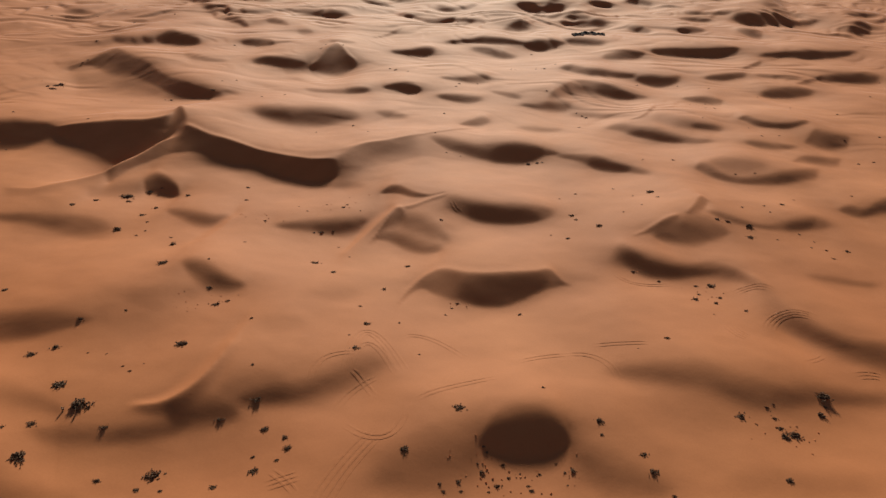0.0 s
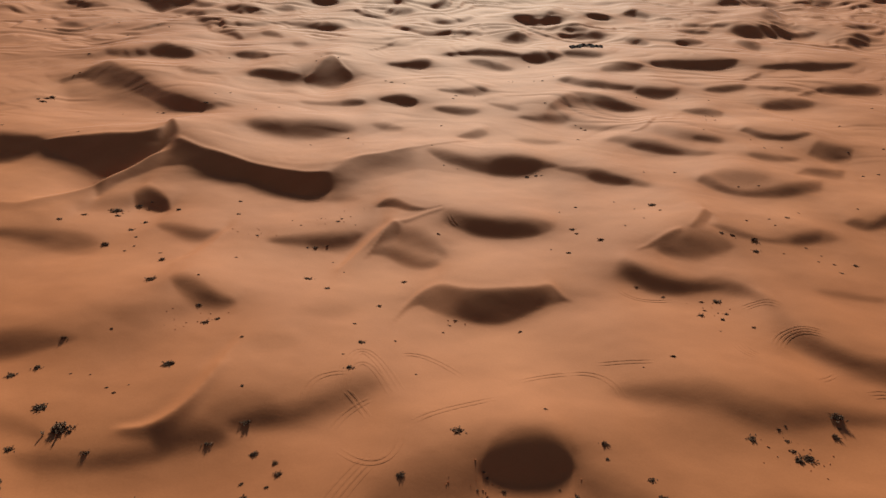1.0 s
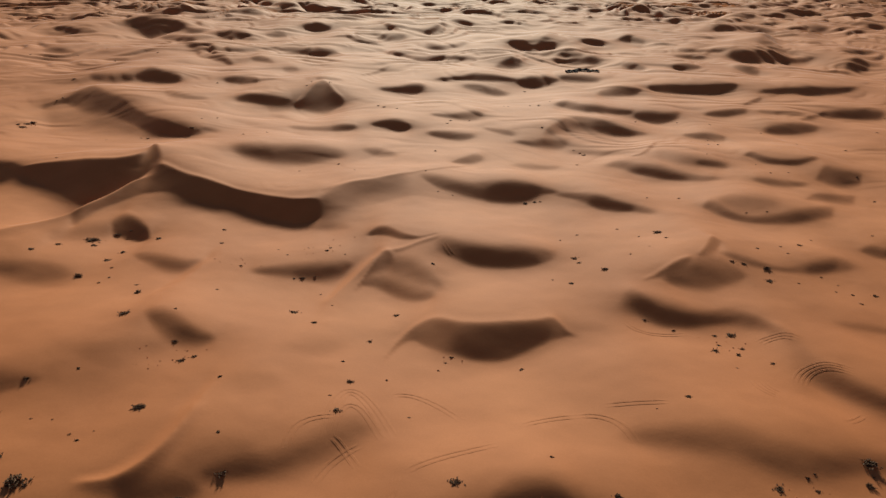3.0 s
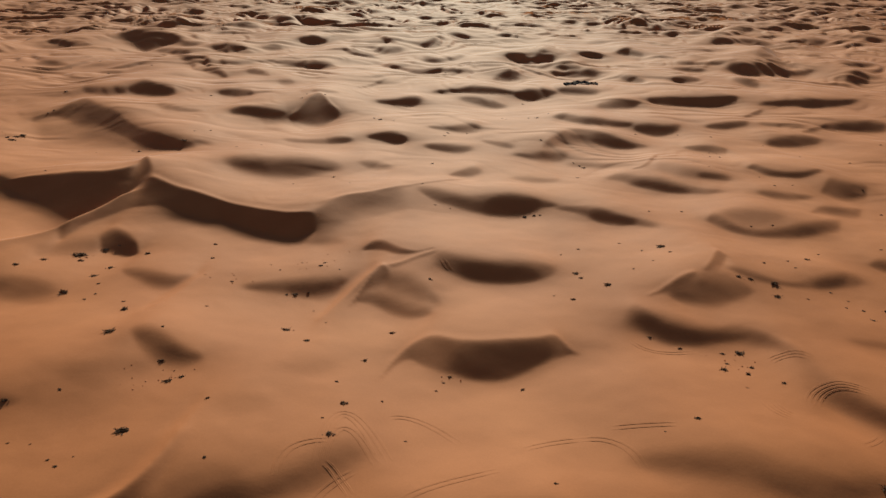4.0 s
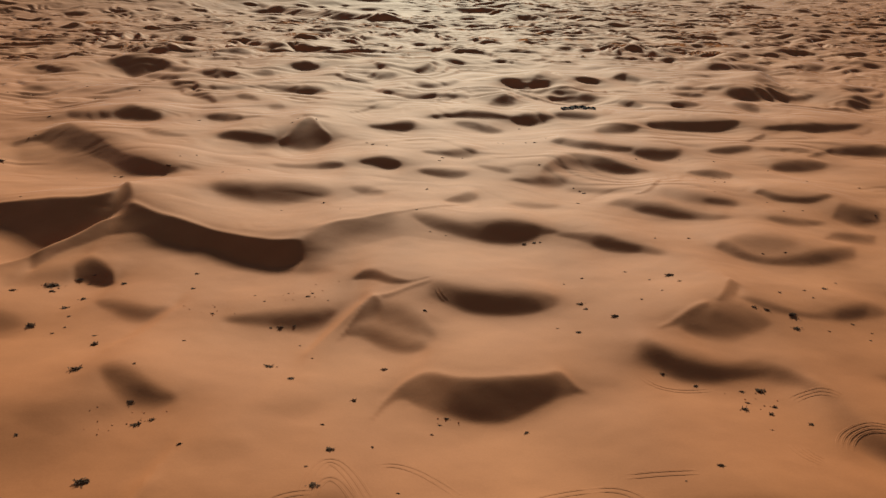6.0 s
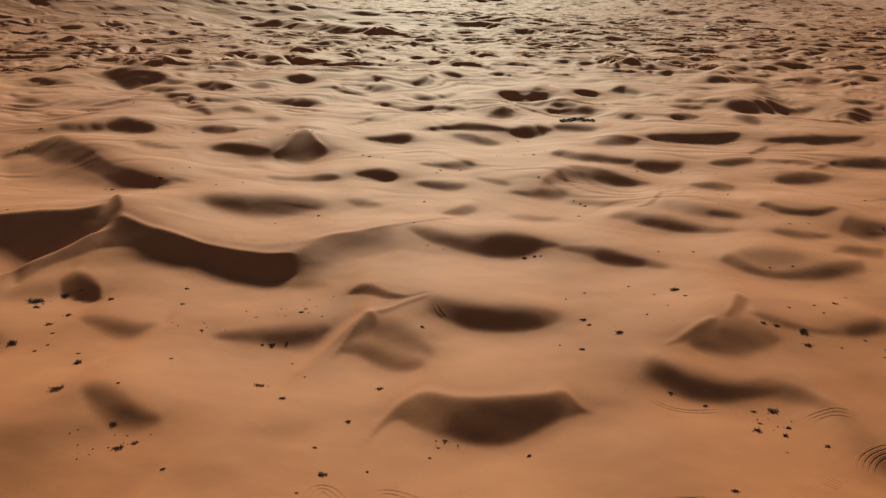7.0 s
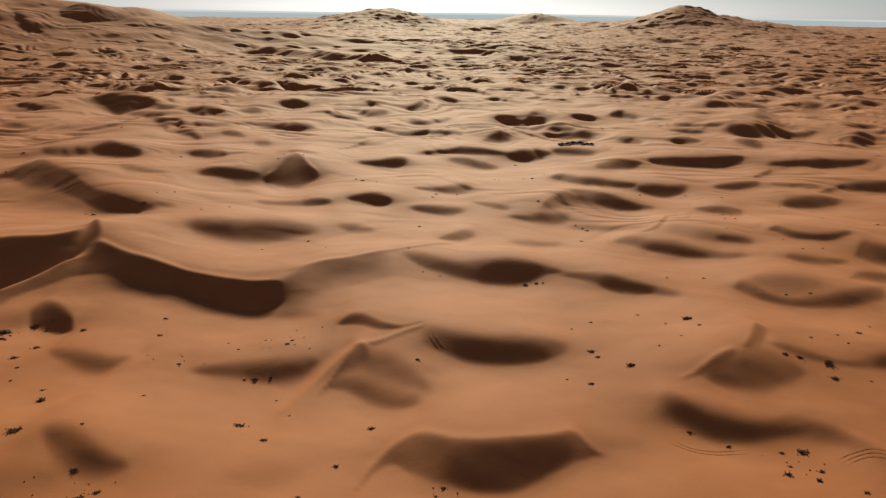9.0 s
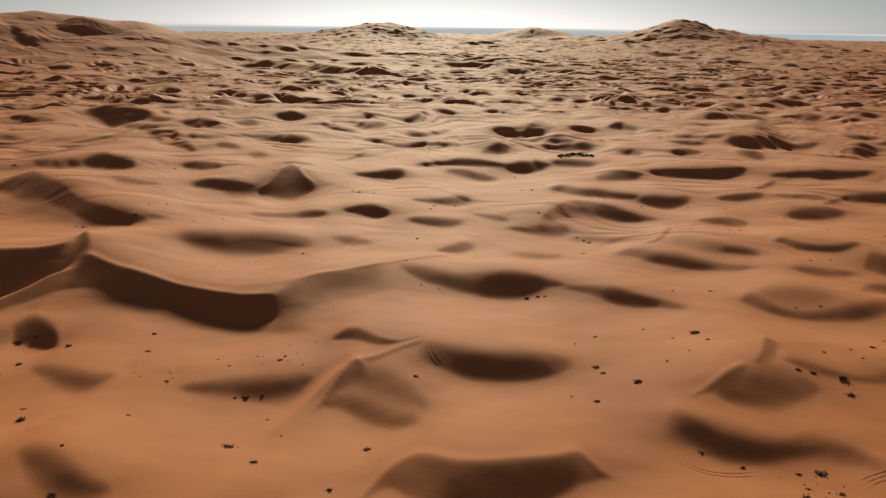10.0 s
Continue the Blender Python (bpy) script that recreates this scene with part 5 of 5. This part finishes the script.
def tyre_tracks(a, b, c, count, gap):
    """Parallel ruts pressed into the sand along one curve: each a shallow trough between two raised lips."""
    a, b, c = Vector(a), Vector(b), Vector(c)
    ctrl = 2 * b - (a + c) / 2
    n = max(8, int(((a - b).length + (b - c).length) / 0.45))
    root = new("tyre_tracks")
    t = np.linspace(0, 1, n + 1)[:, None]
    p = np.array(a) * (1 - t) ** 2 + np.array(ctrl) * 2 * t * (1 - t) + np.array(c) * t * t
    d = np.array(ctrl - a) * (1 - t) + np.array(c - ctrl) * t
    side = np.stack([-d[:, 1], d[:, 0]], 1) / np.hypot(d[:, 0], d[:, 1])[:, None]
    fade = np.minimum(1, 6 * np.minimum(t, 1 - t))
    across = np.array([-0.26, -0.15, -0.06, 0.06, 0.15, 0.26])
    lift = np.array([-0.03, 0.042, 0.01, 0.01, 0.042, -0.03])
    for k in range(count):
        bm, off = bmesh.new(), (k - (count - 1) / 2) * gap
        x, y = p[:, :1] + side[:, :1] * (off + across), p[:, 1:] + side[:, 1:] * (off + across)
        z = ground_many(x, y) + np.where(lift > 0, lift * fade, lift) + 0.006 * np.sin(2.1 * np.arange(n + 1)[:, None] + k)
        rows = [[bm.verts.new((x[i, e], y[i, e], z[i, e])) for e in range(6)] for i in range(n + 1)]
        for lo, hi in zip(rows, rows[1:]):
            for e in range(5):
                bm.faces.new((lo[e], lo[e + 1], hi[e + 1], hi[e]))
        bmesh.ops.recalc_face_normals(bm, faces=bm.faces)
        for f in bm.faces:
            f.smooth = True
        part("rut", bm, SAND, root)
    return tagged(root, "curving wheel ruts pressed into orange sand", "tyre tracks", "wheel tracks on the dunes")


# -- tracks begin (three points of the curve, ruts, gap)
tyre_tracks((-18.6, 106.4), (-17.3, 112.0), (-12.1, 113.6), 2, 0.90)
tyre_tracks((-13.6, 107.9), (-11.5, 120.6), (-5.0, 109.4), 3, 0.80)
tyre_tracks((-13.1, 107.4), (-11.1, 116.5), (-6.2, 108.6), 2, 0.80)
tyre_tracks((-14.1, 100.7), (-12.3, 104.7), (-8.9, 107.9), 2, 0.90)
tyre_tracks((-12.9, 109.2), (-11.3, 107.4), (-9.1, 103.2), 2, 0.80)
tyre_tracks((-5.3, 120.6), (-1.2, 120.4), (4.5, 114.4), 2, 0.90)
tyre_tracks((-2.6, 101.1), (2.3, 104.3), (9.3, 107.2), 2, 0.90)
tyre_tracks((-12.4, 96.0), (-6.5, 93.0), (-4.0, 100.6), 2, 0.90)
tyre_tracks((-14.4, 81.8), (-11.9, 88.0), (-8.1, 94.4), 3, 0.90)
tyre_tracks((-12.8, 82.0), (-10.8, 87.4), (-7.7, 92.6), 2, 0.90)
tyre_tracks((20.6, 114.9), (25.3, 113.7), (27.7, 108.1), 2, 0.90)
tyre_tracks((57.0, 125.5), (61.0, 129.5), (66.2, 127.0), 4, 0.70)
tyre_tracks((50.3, 125.2), (50.6, 122.7), (51.9, 120.9), 4, 0.80)
tyre_tracks((55.6, 139.0), (59.1, 140.0), (62.0, 137.7), 3, 0.80)
tyre_tracks((34.3, 144.6), (37.4, 141.4), (44.7, 142.1), 2, 0.90)
tyre_tracks((66.3, 112.2), (68.5, 112.5), (70.2, 112.0), 3, 0.90)
tyre_tracks((3.1, 177.2), (3.8, 175.0), (4.8, 173.1), 2, 0.80)
tyre_tracks((-21.4, 84.5), (-19.4, 85.4), (-17.6, 86.2), 3, 0.90)
tyre_tracks((-21.3, 87.3), (-19.4, 85.5), (-17.6, 83.1), 2, 0.90)
tyre_tracks((13.1, 112.6), (16.8, 114.1), (20.6, 114.9), 2, 0.90)
tyre_tracks((25.4, 117.4), (29.9, 117.2), (34.4, 117.2), 2, 0.90)
tyre_tracks((59.7, 115.1), (61.7, 116.5), (63.2, 117.8), 2, 0.80)
tyre_tracks((-68.8, 192.1), (-66.0, 192.2), (-64.2, 194.6), 2, 0.90)
# -- tracks end


# ---- the nomad camp ----
def cloth_material(name, lo, hi, stripe):
    m, t, b = material(name, 0.95, 0.05)
    weave = ramp(t, noise_node(t, 1.6, 6, 0.7), [(0.3, lo), (0.7, hi)])
    w = t.nodes.new("ShaderNodeTexWave")
    w.inputs["Scale"].default_value, w.inputs["Distortion"].default_value = stripe, 0.6
    t.links.new(t.nodes.new("ShaderNodeTexCoord").outputs["Object"], w.inputs["Vector"])
    t.links.new(mix(t, weave, (0.6, 0.55, 0.5, 1), w.outputs["Fac"], "MULTIPLY"), b.inputs["Base Color"])
    return m


WOOL = cloth_material("dark_wool", (0.03, 0.024, 0.024), (0.065, 0.05, 0.048), 1.2)
CANVAS = cloth_material("pale_canvas", (0.42, 0.37, 0.30), (0.58, 0.52, 0.44), 0.8)
POLE = plant_material("weathered_pole", (0.16, 0.10, 0.06), (0.28, 0.19, 0.11))


def nomad_tent(x, y, turn, width, depth, height, wool=WOOL, label="low dark woollen nomad tent pitched on sand"):
    """A low tent: a sagging roof over two ridge poles, hanging sides and an open pale front."""
    root = new("nomad_tent")
    root.matrix_basis = pose(x, y, ground_z(x, y) - 0.05, 0, 0, turn)
    nx, ny = 12, 8
    for name, skin in (("roof", 0.0), ("roof_lining", -0.06)):
        bm, grid = bmesh.new(), []
        for i in range(nx + 1):
            row = []
            for j in range(ny + 1):
                u, v = i / nx * 2 - 1, j / ny * 2 - 1
                peak = max(1 - abs(abs(u) - 0.45) * 1.5, 0.25)
                z = height * (0.52 + 0.48 * peak * (1 - abs(v)) ** 0.8) - 0.1 * height * (1 - u * u) * abs(v)
                row.append(bm.verts.new((u * width / 2, v * depth / 2, z + skin)))
            grid.append(row)
        for i in range(nx):
            for j in range(ny):
                bm.faces.new((grid[i][j], grid[i + 1][j], grid[i + 1][j + 1], grid[i][j + 1]))
        part(name, bm, wool if skin == 0 else CANVAS, root)
    for name, sx, sy, lx, ly in (("back_wall", 0, 1, width, 0.08), ("side_wall", -1, 0, 0.08, depth), ("side_wall", 1, 0, 0.08, depth)):
        bm = bmesh.new()
        bmesh.ops.create_cube(bm, size=1, matrix=Matrix.Translation((sx * width / 2, sy * depth / 2, height * 0.26)) @ Matrix.Diagonal((lx, ly, height * 0.55, 1)))
        part(name, bm, wool, root)
    for k in (-1, 1):
        bm = bmesh.new()
        bmesh.ops.create_cube(bm, size=1, matrix=Matrix.Translation((k * width * 0.34, -depth / 2, height * 0.25)) @ Matrix.Diagonal((width * 0.2, 0.07, height * 0.5, 1)))
        part("entrance_flap", bm, CANVAS, root, "pale canvas flap")
    for k in (-0.46, 0.0, 0.46):
        bm = bmesh.new()
        bmesh.ops.create_cone(bm, cap_ends=True, segments=8, radius1=0.06, radius2=0.045, depth=height * 0.62, matrix=Matrix.Translation((k * width, -depth / 2 - 0.1, height * 0.31)))
        part("pole", bm, POLE, root)
    return tagged(root, label, "tent", "tents of the desert camp")


# -- camp begin
nomad_tent(61.1, 380.1, 8, 4.6, 3.2, 1.25, label="low dark woollen nomad tent pitched on sand")
nomad_tent(66.7, 384.3, -3, 6.4, 3.8, 1.55, label="wide dark woollen nomad tent with pale entrance flaps")
nomad_tent(72.2, 385.4, -10, 4.0, 3.0, 1.2, label="small dark woollen nomad tent beside larger ones")
# -- camp end


def sand_clods(x, y, spread, count):
    """Broken lumps of crusted sand."""
    rng = random.Random(int(x * 10) + 7)
    bm = bmesh.new()
    for k in range(count * 2 // 3):
        px, py, s = x + rng.gauss(0, spread * 0.6), y + rng.gauss(0, spread * 0.45), rng.uniform(0.06, 0.2)
        m = pose(px, py, ground_z(px, py) + 0.15 * s, rng.uniform(-20, 20), rng.uniform(-20, 20), rng.uniform(0, 360)) @ Matrix.Diagonal((s * rng.uniform(1, 2), s, s * rng.uniform(0.5, 0.9), 1))
        made = bmesh.ops.create_icosphere(bm, subdivisions=1, radius=0.7, matrix=m)
        for v in made["verts"]:
            v.co += Vector((rng.uniform(-1, 1), rng.uniform(-1, 1), rng.uniform(-1, 1))) * 0.18 * s
    me = bpy.data.meshes.new("sand_clods")
    bm.to_mesh(me)
    bm.free()
    me.materials.append(SAND)
    return tagged(new("sand_clods", me), "broken lumps of crusted orange sand", "sand clods", kind="stuff")


# -- clods begin (x, y, spread, count)
sand_clods(11.9, 87.7, 9.0, 70)
sand_clods(49.3, 97.8, 5.0, 30)
sand_clods(8.1, 87.7, 4.0, 20)
sand_clods(-41.4, 131.0, 4.0, 24)
sand_clods(-133.8, 290.4, 5.0, 18)
sand_clods(86.6, 273.8, 5.0, 16)
sand_clods(3.7, 134.1, 2.0, 10)
sand_clods(49.3, 139.2, 4.0, 16)
sand_clods(-74.8, 188.1, 4.0, 14)
sand_clods(-38.4, 172.7, 6.0, 14)
sand_clods(-25.3, 179.0, 8.0, 16)
# -- clods end
